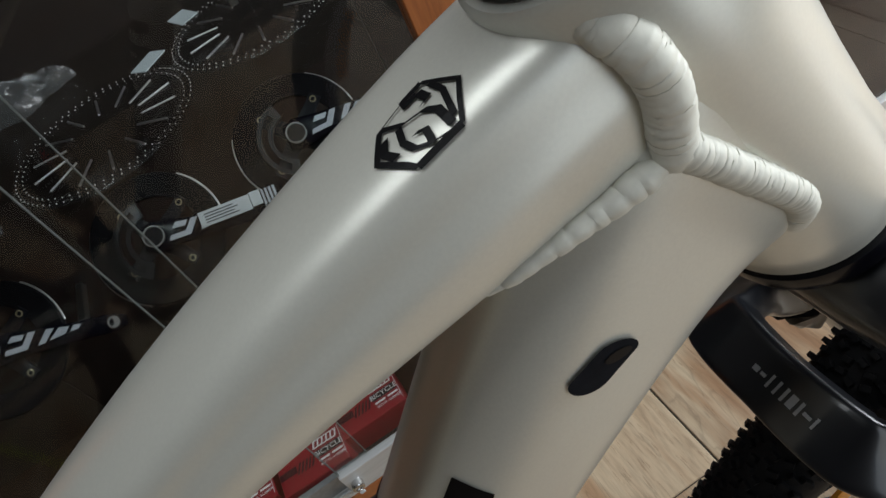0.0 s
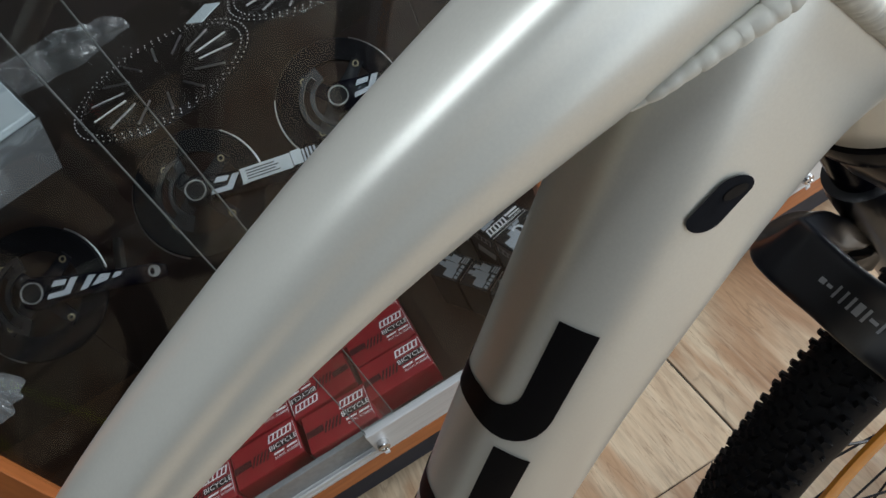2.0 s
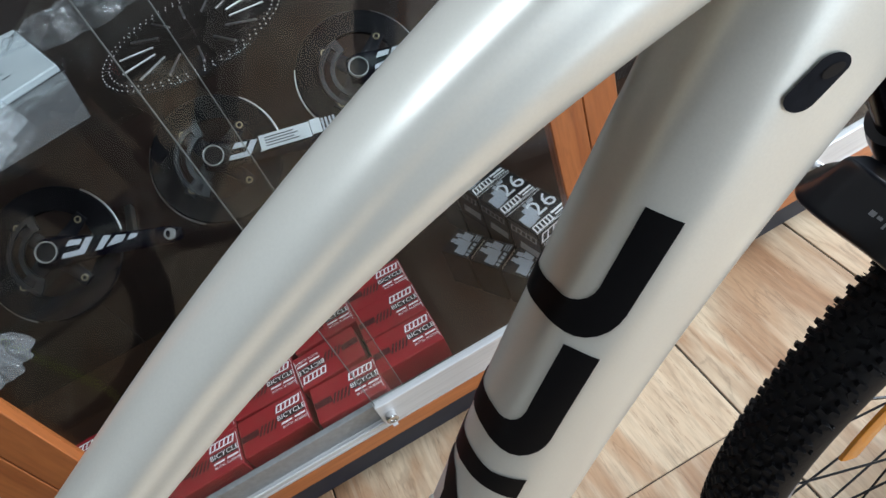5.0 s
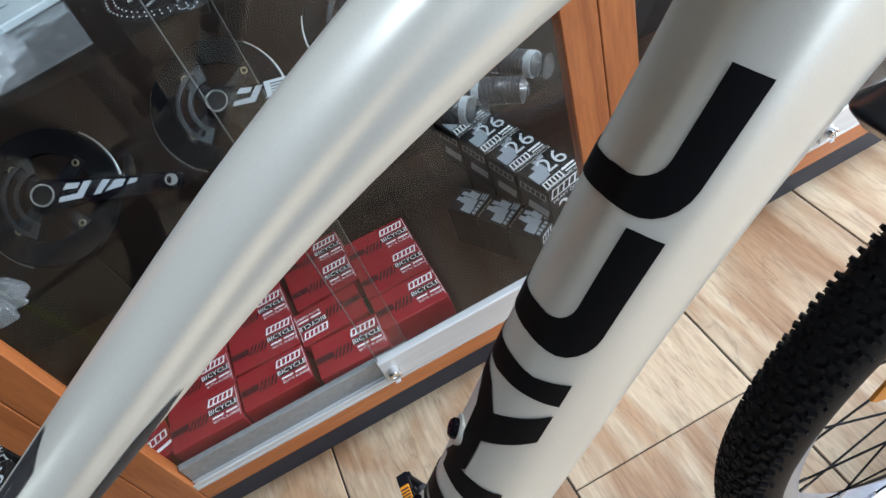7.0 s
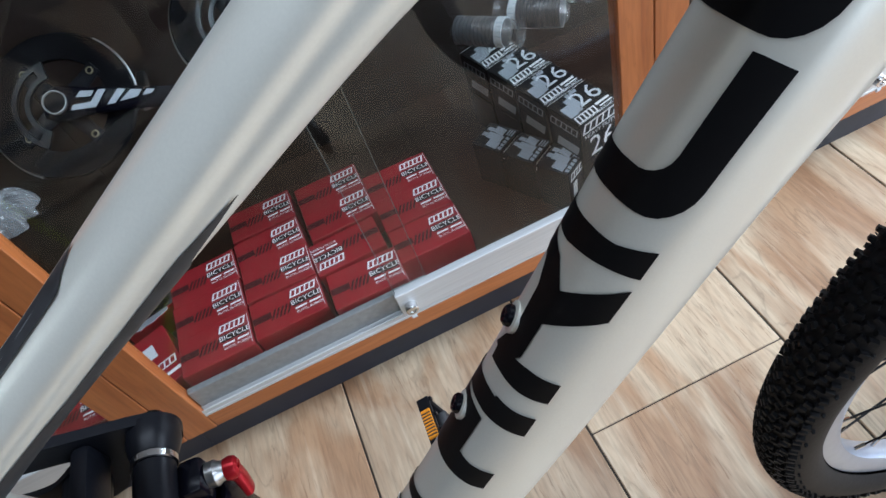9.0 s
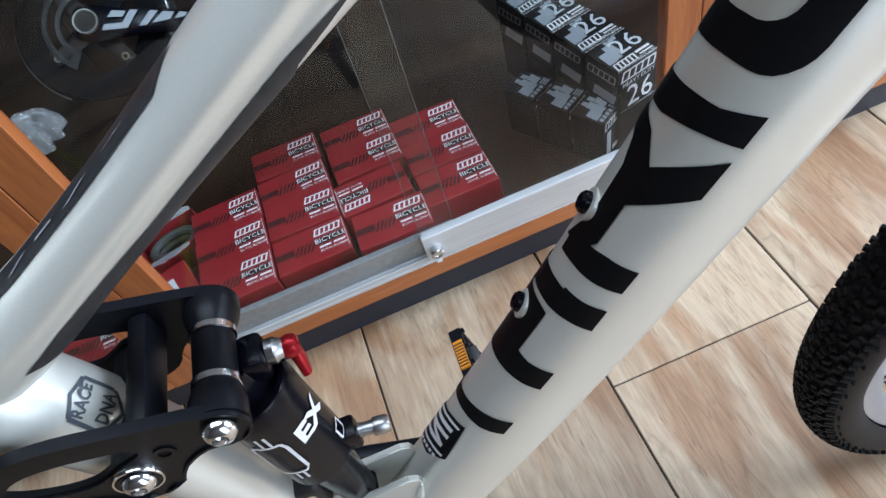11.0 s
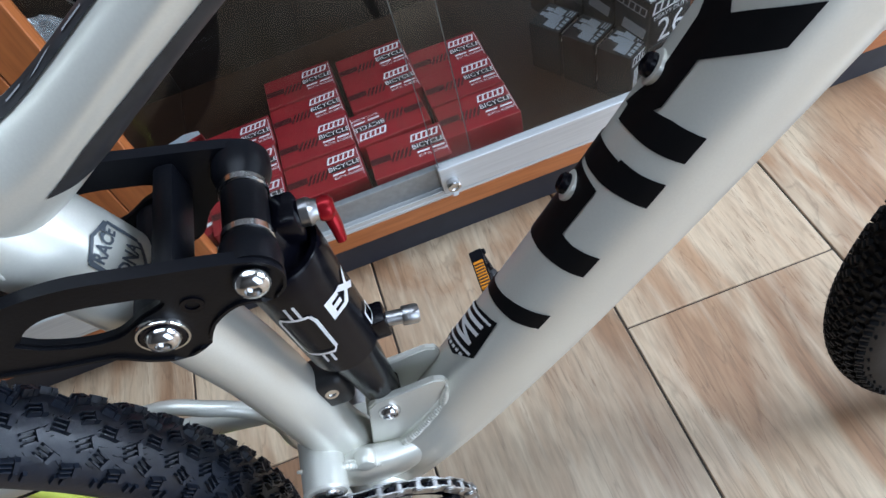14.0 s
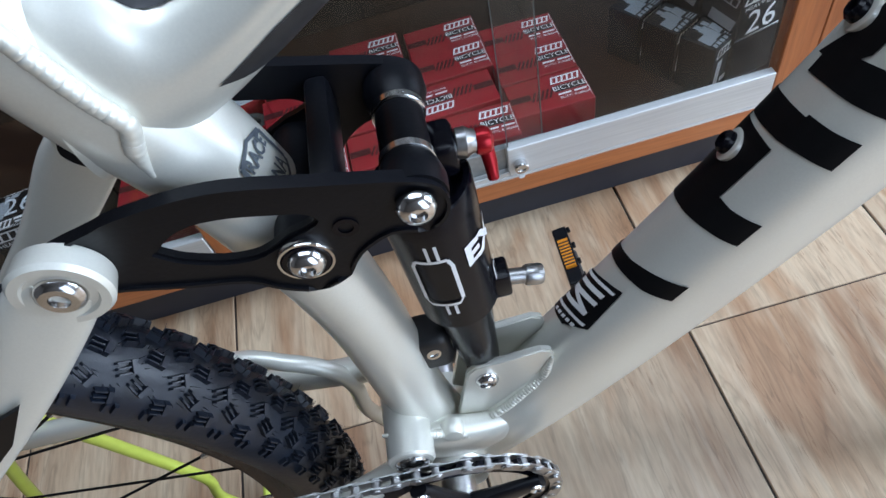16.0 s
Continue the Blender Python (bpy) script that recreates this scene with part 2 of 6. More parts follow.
PALE_METAL = material("pale_machined_metal", (0.26, 0.265, 0.26), 0.3, 0.35, 0.1, 200)
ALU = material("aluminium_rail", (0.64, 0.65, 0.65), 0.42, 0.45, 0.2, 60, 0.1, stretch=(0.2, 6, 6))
RED_ANOD = material("red_anodised_lever", (0.42, 0.012, 0.02), 0.28, 0.6, 0.2, 200)
NEON = material("neon_yellow_paint", (0.62, 0.72, 0.10), 0.4, 0, 0.1, 80, 0.1, coat=0.3)
ORANGE_PLASTIC = material("orange_reflector", (0.75, 0.28, 0.02), 0.25, 0, 0.25, 90)
RIM_GREY = material("pale_grey_rim_metal", (0.40, 0.44, 0.52), 0.3, 0.6, 0.15, 100, coat=0.3)
FORK_BLACK = material("fork_black_paint", (0.008, 0.009, 0.012), 0.28, 0.0, 0.2, 300, coat=0.4)
RED_CARD = material("red_carton", (0.27, 0.011, 0.018), 0.42, 0, 0.22, 45, 0.08, coat=0.15)
DARKRED_CARD = material("dark_red_print", (0.05, 0.006, 0.008), 0.45, 0, 0.3, 90)
TUBE_GREY = material("powdered_grey_rubber", (0.055, 0.062, 0.06), 0.6, 0, 0.3, 90, 0.1)
BLACK_CARD = material("black_carton", (0.009, 0.0085, 0.009), 0.42, 0, 0.3, 60, 0.08, coat=0.15)
WHITE_CARD = material("white_carton", (0.60, 0.63, 0.66), 0.5, 0, 0.1, 30, 0.08)
LABEL_PAPER = material("label_paper", (0.42, 0.46, 0.47), 0.55, 0, 0.2, 60, 0.08)
GREY_CARD = material("grey_carton", (0.34, 0.37, 0.40), 0.55, 0, 0.15, 30, 0.08)
CABINET_WOOD = wood_material("orange_wood_laminate", (0.42, 0.138, 0.038), (0.24, 0.064, 0.015), (9, 9, 0.7), 0.4, 0.1)
CABINET_WOOD_FLAT = wood_material("orange_wood_laminate_lengthwise", (0.42, 0.138, 0.038), (0.24, 0.064, 0.015), (0.7, 9, 9), 0.4, 0.1)
CABINET_BACK = material("deep_brown_back_board", (0.012, 0.0058, 0.0036), 0.5, 0, 0.35, 30, 0.0, stretch=(1, 1, 6))
CABINET_BASE = material("dark_brown_board", (0.028, 0.0125, 0.0062), 0.4, 0, 0.35, 30, 0.0, stretch=(1, 6, 1))
KICK = material("slate_blue_skirting", (0.020, 0.023, 0.034), 0.5, 0, 0.25, 40, 0.15)
TILE = wood_material("wood_look_tile", (0.535, 0.417, 0.283), (0.32, 0.195, 0.11), (8, 0.9, 3), 0.42, 0.6, True, 0.10, 3.4)
GROUT = material("dark_grout", (0.045, 0.036, 0.03), 0.9, 0, 0.3, 200, 0.3)
# for unseen walls; kept dark to dim bounce light and reflections in the panes
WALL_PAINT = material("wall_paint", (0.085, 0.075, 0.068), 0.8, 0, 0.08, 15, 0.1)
GLASS = clear_material("cabinet_glass", (0.955, 0.965, 0.96), 0.72)
SHELF_GLASS = clear_material("shelf_glass", (0.93, 0.95, 0.945), 0.5)
DOOR_EDGE = material("ground_glass_edge", (0.095, 0.105, 0.10), 0.4, 0, 0.2, 60)
FILM = clear_material("clear_plastic_film", (0.90, 0.92, 0.93), 1.2, 0.22, 0.7, 0.03)
DISC_CLEAR = clear_material("clear_disc_plastic", (0.90, 0.91, 0.92), 0.6, 0.05, 0.2)
BOLT_BRASS = material("dull_brass_bolt", (0.34, 0.30, 0.19), 0.3, 0.7, 0.15, 200)
GUARD_GREY = material("grey_guard_metal", (0.008, 0.009, 0.011), 0.3, 0.3, 0.2, 200)
GUARD_BLACK = material("black_guard_plastic", (0.004, 0.004, 0.005), 0.5, 0, 0.2, 200, spec=0.05)
DARK_CARD = material("dark_grey_carton_side", (0.062, 0.068, 0.072), 0.5, 0, 0.2, 40, 0.08)
CARD_BLUE = material("pale_blue_grey_card", (0.40, 0.46, 0.48), 0.5, 0, 0.1, 30, 0.05)
SLEEVE = clear_material("grey_plastic_sleeve", (0.80, 0.83, 0.84), 1.4, 0.12, 0.15, 0.07)
BAG = clear_material("milky_plastic_bag", (0.90, 0.93, 0.94), 1.5, 0.22, 0.8, 0.11)


# ---- mesh helpers ----
def part(name, bm, mat, parent, label="", smooth=True, kind=""):
    me = bpy.data.meshes.new(name)
    bmesh.ops.recalc_face_normals(bm, faces=bm.faces)
    bm.to_mesh(me)
    bm.free()
    me.materials.append(mat)
    if smooth:
        for p in me.polygons:
            p.use_smooth = True
        me.set_sharp_from_angle(angle=radians(38))
    ob = new(name, me)
    ob.parent = parent
    if label or kind:
        tagged(ob, label=label, kind=kind)
    return ob


def thing(name, label, category, m=None, group="", kind=""):
    ob = new(name)
    ob.empty_display_size = 0.05
    if m is not None:
        ob.matrix_world = m
    return tagged(ob, label, category, group, kind)


def add_box(bm, lo, hi, bevel=0.0, seg=1, m=None):
    r = bmesh.ops.create_cube(bm, size=1)
    vs = r["verts"]
    lo, hi = Vector(lo), Vector(hi)
    for v in vs:
        v.co = Vector([lo[i] + (v.co[i] + 0.5) * (hi[i] - lo[i]) for i in range(3)])
    if bevel:
        es = list({e for v in vs for e in v.link_edges})
        g = bmesh.ops.bevel(bm, geom=es, offset=bevel, segments=seg, affect="EDGES", profile=0.5)
        vs = list({v for f in g["faces"] for v in f.verts} | {v for v in vs if v.is_valid})
    if m is not None:
        bmesh.ops.transform(bm, matrix=m, verts=vs)
    return bm


def box_mesh(lo, hi, bevel=0.0, seg=1, m=None):
    return add_box(bmesh.new(), lo, hi, bevel, seg, m)


def frames_along(pts, up):
    """Tangent, side and normal at each point of a line."""
    out = []
    for i, p in enumerate(pts):
        a, b = pts[max(i - 1, 0)], pts[min(i + 1, len(pts) - 1)]
        t = (Vector(b) - Vector(a)).normalized()
        side = (Vector(up) - t * t.dot(Vector(up))).normalized()
        out.append((t, side, t.cross(side)))
    return out


def smooth_line(ctrl, n):
    """Catmull-Rom through rows of numbers."""
    ctrl = [np.array(c, float) for c in ctrl]
    k = [2 * ctrl[0] - ctrl[1]] + ctrl + [2 * ctrl[-1] - ctrl[-2]]
    out = []
    for i in range(len(ctrl) - 1):
        p0, p1, p2, p3 = k[i : i + 4]
        m = n if i < len(ctrl) - 2 else n + 1
        for j in range(m):
            t = j / n
            out.append(0.5 * (2 * p1 + (p2 - p0) * t + (2 * p0 - 5 * p1 + 4 * p2 - p3) * t * t + (3 * p1 - 3 * p2 + p3 - p0) * t ** 3))
    return out


def section(a, w, h, power, crease=0.0, depth=0.0):
    """A point of a superellipse; crease (degrees) and depth press a soft valley with a ridge above it into both flanks."""
    c, s = math.cos(a), math.sin(a)
    d = (abs(c) ** power + abs(s) ** power) ** (-1 / power)
    if depth:
        q = math.degrees(a) % 360
        q = (180 - q) % 360 if q < 90 or q > 270 else q
        d *= 1 - depth * math.exp(-(((q - crease) / 15) ** 2)) + 0.45 * depth * math.exp(-(((q - crease + 22) / 18) ** 2))
    return w * d * c, h * d * s


def sweep(bm, rows, seg=24, power=2.0, up=(0, 1, 0), caps=True):
    """rows: x, y, z, w, h and, if given, the section's own power. w lies along up, h across it."""
    pts = [Vector(r[:3]) for r in rows]
    rings = []
    for r, p, (t, side, nor) in zip(rows, pts, frames_along(pts, up)):
        ring = []
        for k in range(seg):
            a, b = section(2 * math.pi * k / seg, r[3], r[4], r[5] if len(r) > 5 else power, *r[6:8])
            ring.append(bm.verts.new(p + side * a + nor * b))
        rings.append(ring)
    for r0, r1 in zip(rings, rings[1:]):
        for k in range(seg):
            bm.faces.new((r0[k], r0[(k + 1) % seg], r1[(k + 1) % seg], r1[k]))
    if caps:
        bm.faces.new(rings[0])
        bm.faces.new(rings[-1])
    return bm


def tube_mesh(ctrl, r, n=6, seg=16, up=(0, 1, 0), closed=True):
    rows = [(*p, r, r) for p in smooth_line(ctrl, n)]
    return sweep(bmesh.new(), rows, seg, 2.0, up, closed)


def add_cyl(bm, p0, p1, r0, r1=None, seg=24, caps=True):
    p0, p1 = Vector(p0), Vector(p1)
    r1 = r0 if r1 is None else r1
    ax = (p1 - p0).normalized()
    up = Vector((1, 0, 0)) if abs(ax.x) < 0.9 else Vector((0, 1, 0))
    return sweep(bm, [(*p0, r0, r0), (*p1, r1, r1)], seg, 2.0, up, caps)


def cyl_mesh(p0, p1, r0, r1=None, seg=24):
    return add_cyl(bmesh.new(), p0, p1, r0, r1, seg)


def lathe(bm, origin, axis, profile, seg=32, closed=False):
    """profile rows: distance along axis, radius."""
    o, ax = Vector(origin), Vector(axis).normalized()
    up = Vector((0, 0, 1)) if abs(ax.z) < 0.9 else Vector((1, 0, 0))
    a = (up - ax * ax.dot(up)).normalized()
    b = ax.cross(a)
    rings = [[bm.verts.new(o + ax * d + (a * math.cos(2 * math.pi * k / seg) + b * math.sin(2 * math.pi * k / seg)) * max(r, 1e-5)) for k in range(seg)] for d, r in profile]
    pairs = list(zip(rings, rings[1:])) + ([(rings[-1], rings[0])] if closed else [])
    for r0, r1 in pairs:
        for k in range(seg):
            bm.faces.new((r0[k], r0[(k + 1) % seg], r1[(k + 1) % seg], r1[k]))
    if not closed:
        bm.faces.new(rings[0])
        bm.faces.new(rings[-1])
    return bm


def plate(bm, outline, y0, y1, bevel=0.0):
    """An outline in x, z made solid between two y."""
    a = [bm.verts.new((x, y0, z)) for x, z in outline]
    b = [bm.verts.new((x, y1, z)) for x, z in outline]
    fa, fb = bm.faces.new(a), bm.faces.new(b[::-1])
    for k in range(len(a)):
        bm.faces.new((a[k], b[k], b[(k + 1) % len(a)], a[(k + 1) % len(a)]))
    if bevel:
        bmesh.ops.bevel(bm, geom=list(fa.edges) + list(fb.edges), offset=bevel, segments=2, affect="EDGES")
    return bm


def text_mesh(words, size, depth=0.0004, bold=0.0):
    """Words in the built-in font, lying in x, y, centred."""
    cu = bpy.data.curves.new("words", "FONT")
    cu.body, cu.size, cu.align_x, cu.align_y, cu.extrude = words, size, "CENTER", "CENTER", depth
    cu.resolution_u, cu.offset = 2, bold
    ob = bpy.data.objects.new("words", cu)
    scene.collection.objects.link(ob)
    me = bpy.data.meshes.new_from_object(ob.evaluated_get(bpy.context.evaluated_depsgraph_get()))
    bm = bmesh.new()
    bm.from_mesh(me)
    bpy.data.objects.remove(ob)
    bpy.data.curves.remove(cu)
    bpy.data.meshes.remove(me)
    return bm


# ---- room ----
def setting(name, label, category, bm, mat, smooth=False):
    ob = part(name, bm, mat, None, smooth=smooth)
    return tagged(ob, label, category, kind="structure")


def build_room():
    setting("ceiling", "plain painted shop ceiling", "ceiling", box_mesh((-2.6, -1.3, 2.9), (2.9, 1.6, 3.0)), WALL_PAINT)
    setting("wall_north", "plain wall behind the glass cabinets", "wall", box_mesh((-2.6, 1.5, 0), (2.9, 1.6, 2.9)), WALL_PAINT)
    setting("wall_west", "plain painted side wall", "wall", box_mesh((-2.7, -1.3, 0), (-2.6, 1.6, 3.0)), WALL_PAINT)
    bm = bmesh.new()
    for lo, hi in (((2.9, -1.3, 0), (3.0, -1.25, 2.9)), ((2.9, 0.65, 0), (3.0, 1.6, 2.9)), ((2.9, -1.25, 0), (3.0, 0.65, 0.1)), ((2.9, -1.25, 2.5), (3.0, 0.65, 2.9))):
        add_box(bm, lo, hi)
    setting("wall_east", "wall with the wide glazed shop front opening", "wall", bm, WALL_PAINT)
    # unseen wall, added close behind the camera to hold back light
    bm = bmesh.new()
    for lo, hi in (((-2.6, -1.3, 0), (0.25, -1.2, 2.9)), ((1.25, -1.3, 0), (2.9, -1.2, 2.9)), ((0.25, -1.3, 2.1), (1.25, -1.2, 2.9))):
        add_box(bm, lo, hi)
    setting("wall_south", "added unseen wall with a door opening, set close to cut light", "wall", bm, WALL_PAINT)
    setting("ground", "grey pavement outside the shop", "ground", box_mesh((-40, -60, -0.06), (40, 40, -0.04)), GROUT)


build_room()

# ---- floor of wood-look tiles ----
TILE_W, TILE_L, JOINT = 0.3035, 0.62, 0.0032


def build_floor():
    bed = setting("floor", "pale brown wood-look floor tiles with dark joints", "floor", box_mesh((-2.6, -1.2, -0.04), (2.9, 1.5, -0.003)), GROUT)
    w, l = TILE_W - JOINT, TILE_L - JOINT * 0.6
    tile = None
    for i in range(-9, 10):
        for j in range(-5, 4):
            x = 0.12 - TILE_W / 2 + i * TILE_W
            y = 0.522 + (j + (0.5 if i % 2 else 0.0)) * TILE_L
            x0, x1, y0, y1 = max(x - w / 2, -2.598), min(x + w / 2, 2.898), max(y - l / 2, -1.198), min(y + l / 2, 1.498)
            if x1 - x0 < 0.02 or y1 - y0 < 0.02:
                continue
            whole = x1 - x0 > w - 1e-4 and y1 - y0 > l - 1e-4
            lift = random.uniform(-0.0002, 0.0002)
            if not whole:
                cut = part("tile", box_mesh((x0 - x, y0 - y, -0.008), (x1 - x, y1 - y, 0.0), 0.0012), TILE, bed, smooth=False)
                cut.matrix_world = pose(x, y, lift)
                continue
            if tile is None:
                ob = tile = part("tile", box_mesh((-w / 2, -l / 2, -0.008), (w / 2, l / 2, 0.0), 0.0012), TILE, bed, smooth=False)
            else:
                ob = new("tile", tile.data)
            ob.parent = bed
            ob.matrix_world = pose(x, y, lift, 0, 0, 180 if (i * 7 + j) % 2 else 0)


# ---- the row of glass cabinets ----
FRONT, PITCH, OPEN_L, OPEN_R = 0.75, 0.774, -0.358, 0.322
TOP = 1.02


def build_cabinet(x0, group, ends):
    """One bay: wooden sides, base board, kick, rail and two sliding panes. x0 is the opening's edge."""
    cab = thing("display_cabinet", "orange wood display cabinet with sliding glass doors", "cabinet", pose(x0, FRONT, 0), group)
    wide = OPEN_R - OPEN_L
    side = (PITCH - wide) / 2
    for name, a in (("side_panel", -side + 0.0005), ("side_panel", wide + 0.0005)):
        part("front_stile", box_mesh((a, 0, 0.088), (a + side - 0.001, 0.0215, TOP), 0.0012), CABINET_WOOD, cab, smooth=False)
        e = a if a < 0 else a + side - 0.009
        if (a < 0 and ends[0]) or (a > 0 and ends[1]):
            part(name, box_mesh((e, 0.0216, 0.088), (e + 0.008, 0.47, TOP)), CABINET_BASE, cab, "dark brown end panel", smooth=False)
    part("base_board", box_mesh((-side + 0.0005, 0.0217, 0.100), (wide + side - 0.0005, 0.454, 0.124), 0.0008), CABINET_BASE, cab, "dark brown laminated base board", smooth=False)
    part("front_edge", box_mesh((0.0, 0.0, 0.089), (wide, 0.0205, 0.121), 0.0015), CABINET_WOOD_FLAT, cab, smooth=False)
    part("kick_board", box_mesh((-side, 0.032, 0.0), (wide + side, 0.05, 0.088), 0.001), KICK, cab, "slate-blue skirting board", smooth=False)
    part("back_panel", box_mesh((-side + 0.0005, 0.455, 0.100), (wide + side - 0.0005, 0.47, TOP), 0.001), CABINET_BACK, cab, "deep brown back panel", smooth=False)
    pane = part("top_pane", box_mesh((-side + 0.001, 0.0217, TOP - 0.008), (wide + side - 0.001, 0.4545, TOP)), SHELF_GLASS, cab, "clear glass top", smooth=False)
    pane.visible_shadow = False
    # rails of aluminium with the pane's shoe
    bm = bmesh.new()
    add_box(bm, (0, 0.0, 0.121), (wide, 0.020, 0.126), 0.0006)
    for y in (0.001, 0.0095, 0.018):
        add_box(bm, (0, y, 0.126), (wide, y + 0.0016, 0.134), 0.0003)
    part("bottom_rail", bm, ALU, cab, "grooved aluminium sliding rail", smooth=False)
    part("top_rail", box_mesh((0, 0.0, TOP - 0.04), (wide, 0.020, TOP - 0.0205), 0.001), ALU, cab, smooth=False)
    # front pane on the far end in x, rear pane on the near end
    for name, a, b, y, shoe in (("glass_door", wide * 0.468, wide - 0.001, 0.004, True), ("glass_door", 0.001, wide * 0.54, 0.0125, False)):
        door = part(name, box_mesh((a, y, 0.135), (b, y + 0.005, TOP - 0.041)), GLASS, cab, "clear sliding glass pane", smooth=False)
        door.visible_shadow = False
        e = a - 0.0004 if shoe else b + 0.0004
        edge = part("pane_edge", box_mesh((e - 0.0004, y + 0.0004, 0.136), (e + 0.0004, y + 0.0046, TOP - 0.042)), DOOR_EDGE, door, "pale ground glass edge", smooth=False)
        if shoe:
            part("door_shoe", box_mesh((a - 0.003, y - 0.005, 0.1275), (b, y + 0.0085, 0.178), 0.0012), ALU, door, "white aluminium bottom shoe", smooth=False)
            bm = bmesh.new()
            lathe(bm, (a + 0.012, y - 0.005, 0.148), (0, -1, 0), [(0, 0.0095), (0.010, 0.0095), (0.0115, 0.008), (0.0115, 0.0055), (0.0095, 0.005), (0.0095, 0.0008)], 20)
            part("lock", bm, CHROME, door, "chrome cylinder lock")
            part("lock_tag", box_mesh((a + 0.007, y - 0.0155, 0.130), (a + 0.015, y - 0.0125, 0.136), 0.0006), WHITE_CARD, door, smooth=False)
        else:
            part("door_shoe", box_mesh((a, y - 0.0025, 0.1275), (b, y + 0.0075, 0.172), 0.001), DARK_ALU, door, "white aluminium bottom shoe", smooth=False)
    return cab


bays = [build_cabinet(OPEN_L + k * PITCH, "glass cabinets in a row", (k == -2, k == 2)) for k in (-2, -1, 0, 1, 2)]


# ---- the mountain bike ----
BIKE = pose(0, 0.333, 0, 0, 0, -3.15)
bike = thing("mountain_bike", "pearl white full-suspension mountain bike with black rocker link", "bicycle", BIKE)

DOWN = [(-0.178, 0.338, 0.027, 0.028, 2.5, 132, 0), (-0.15, 0.362, 0.027, 0.03, 2.5, 132, 0), (-0.108, 0.402, 0.026, 0.031, 2.5, 132, 0), (-0.05, 0.472, 0.027, 0.032, 2.5, 132, 0), (0.009, 0.55, 0.028, 0.032, 2.5, 132, 0), (0.062, 0.625, 0.029, 0.032, 2.5, 132, 0), (0.114, 0.7, 0.03, 0.0325, 2.5, 132, 0.02), (0.172, 0.775, 0.031, 0.034, 2.6, 132, 0.04), (0.237, 0.849, 0.03, 0.04, 3.4, 132, 0.045), (0.274, 0.876, 0.0275, 0.047, 6.0, 132, 0.02)]
TOPT = [(-0.256, 0.694, 0.0215, 0.042, 2.4, 200, 0), (-0.236, 0.692, 0.021, 0.034, 2.3, 196, 0), (-0.207, 0.6945, 0.0188, 0.0185, 2.2, 196, 0.05), (-0.15, 0.7265, 0.0175, 0.0145, 2.15, 194, 0.10), (-0.065, 0.778, 0.0188, 0.0155, 2.15, 186, 0.10), (0.02, 0.8275, 0.02, 0.0175, 2.15, 174, 0.095), (0.11, 0.868, 0.0235, 0.021, 2.15, 159, 0.085), (0.2, 0.897, 0.0265, 0.0255, 2.5, 153, 0.08), (0.255, 0.91, 0.025, 0.027, 3.4, 152, 0.05)]
HEAD_LOW, HEAD_DIR = Vector((0.308, 0, 0.816)), Vector((-0.42, 0, 0.907)).normalized()


def rows_of(ctrl, n):
    return [(r[0], 0.0, *r[1:]) for r in smooth_line(ctrl, n)]


def surface(rows, s, a, lift, power):
    """A point of a swept tube: s along its rows (0 to 1), a round it in radians; lifted off the skin."""
    k = s * (len(rows) - 1)
    i = min(int(k), len(rows) - 2)
    q = (np.array(rows[i]) * (1 - (k - i)) + np.array(rows[i + 1]) * (k - i)).tolist()
    j0, j1 = max(i - 1, 0), min(i + 2, len(rows) - 1)
    t = (Vector(rows[j1][:3]) - Vector(rows[j0][:3])).normalized()
    side = (Vector((0, 1, 0)) - t * t.y).normalized()
    u, v = section(a, q[3] + lift, q[4] + lift, q[5] if len(q) > 5 else power, *q[6:8])
    return Vector(q[:3]) + side * u + t.cross(side) * v


def skin_patch(rows, outline, power, lift=0.0005, mesh_step=0.012, pieces=None):
    """A decal that follows a tube's skin. outline: convex polygon in (s, a), or several as pieces."""
    bm = bmesh.new()
    for poly in pieces or [outline]:
        vs = [bm.verts.new((s, a, 0)) for s, a in poly]
        bmesh.ops.triangulate(bm, faces=[bm.faces.new(vs)])
    bmesh.ops.remove_doubles(bm, verts=bm.verts, dist=1e-5)
    for _ in range(4):
        long = [e for e in bm.edges if abs(e.verts[0].co.y - e.verts[1].co.y) > 0.16 or abs(e.verts[0].co.x - e.verts[1].co.x) > mesh_step]
        if not long:
            break
        bmesh.ops.subdivide_edges(bm, edges=long, cuts=1, use_grid_fill=False)
        bmesh.ops.triangulate(bm, faces=bm.faces)
    for v in bm.verts:
        v.co = surface(rows, v.co.x, v.co.y, lift, power)
    return bm


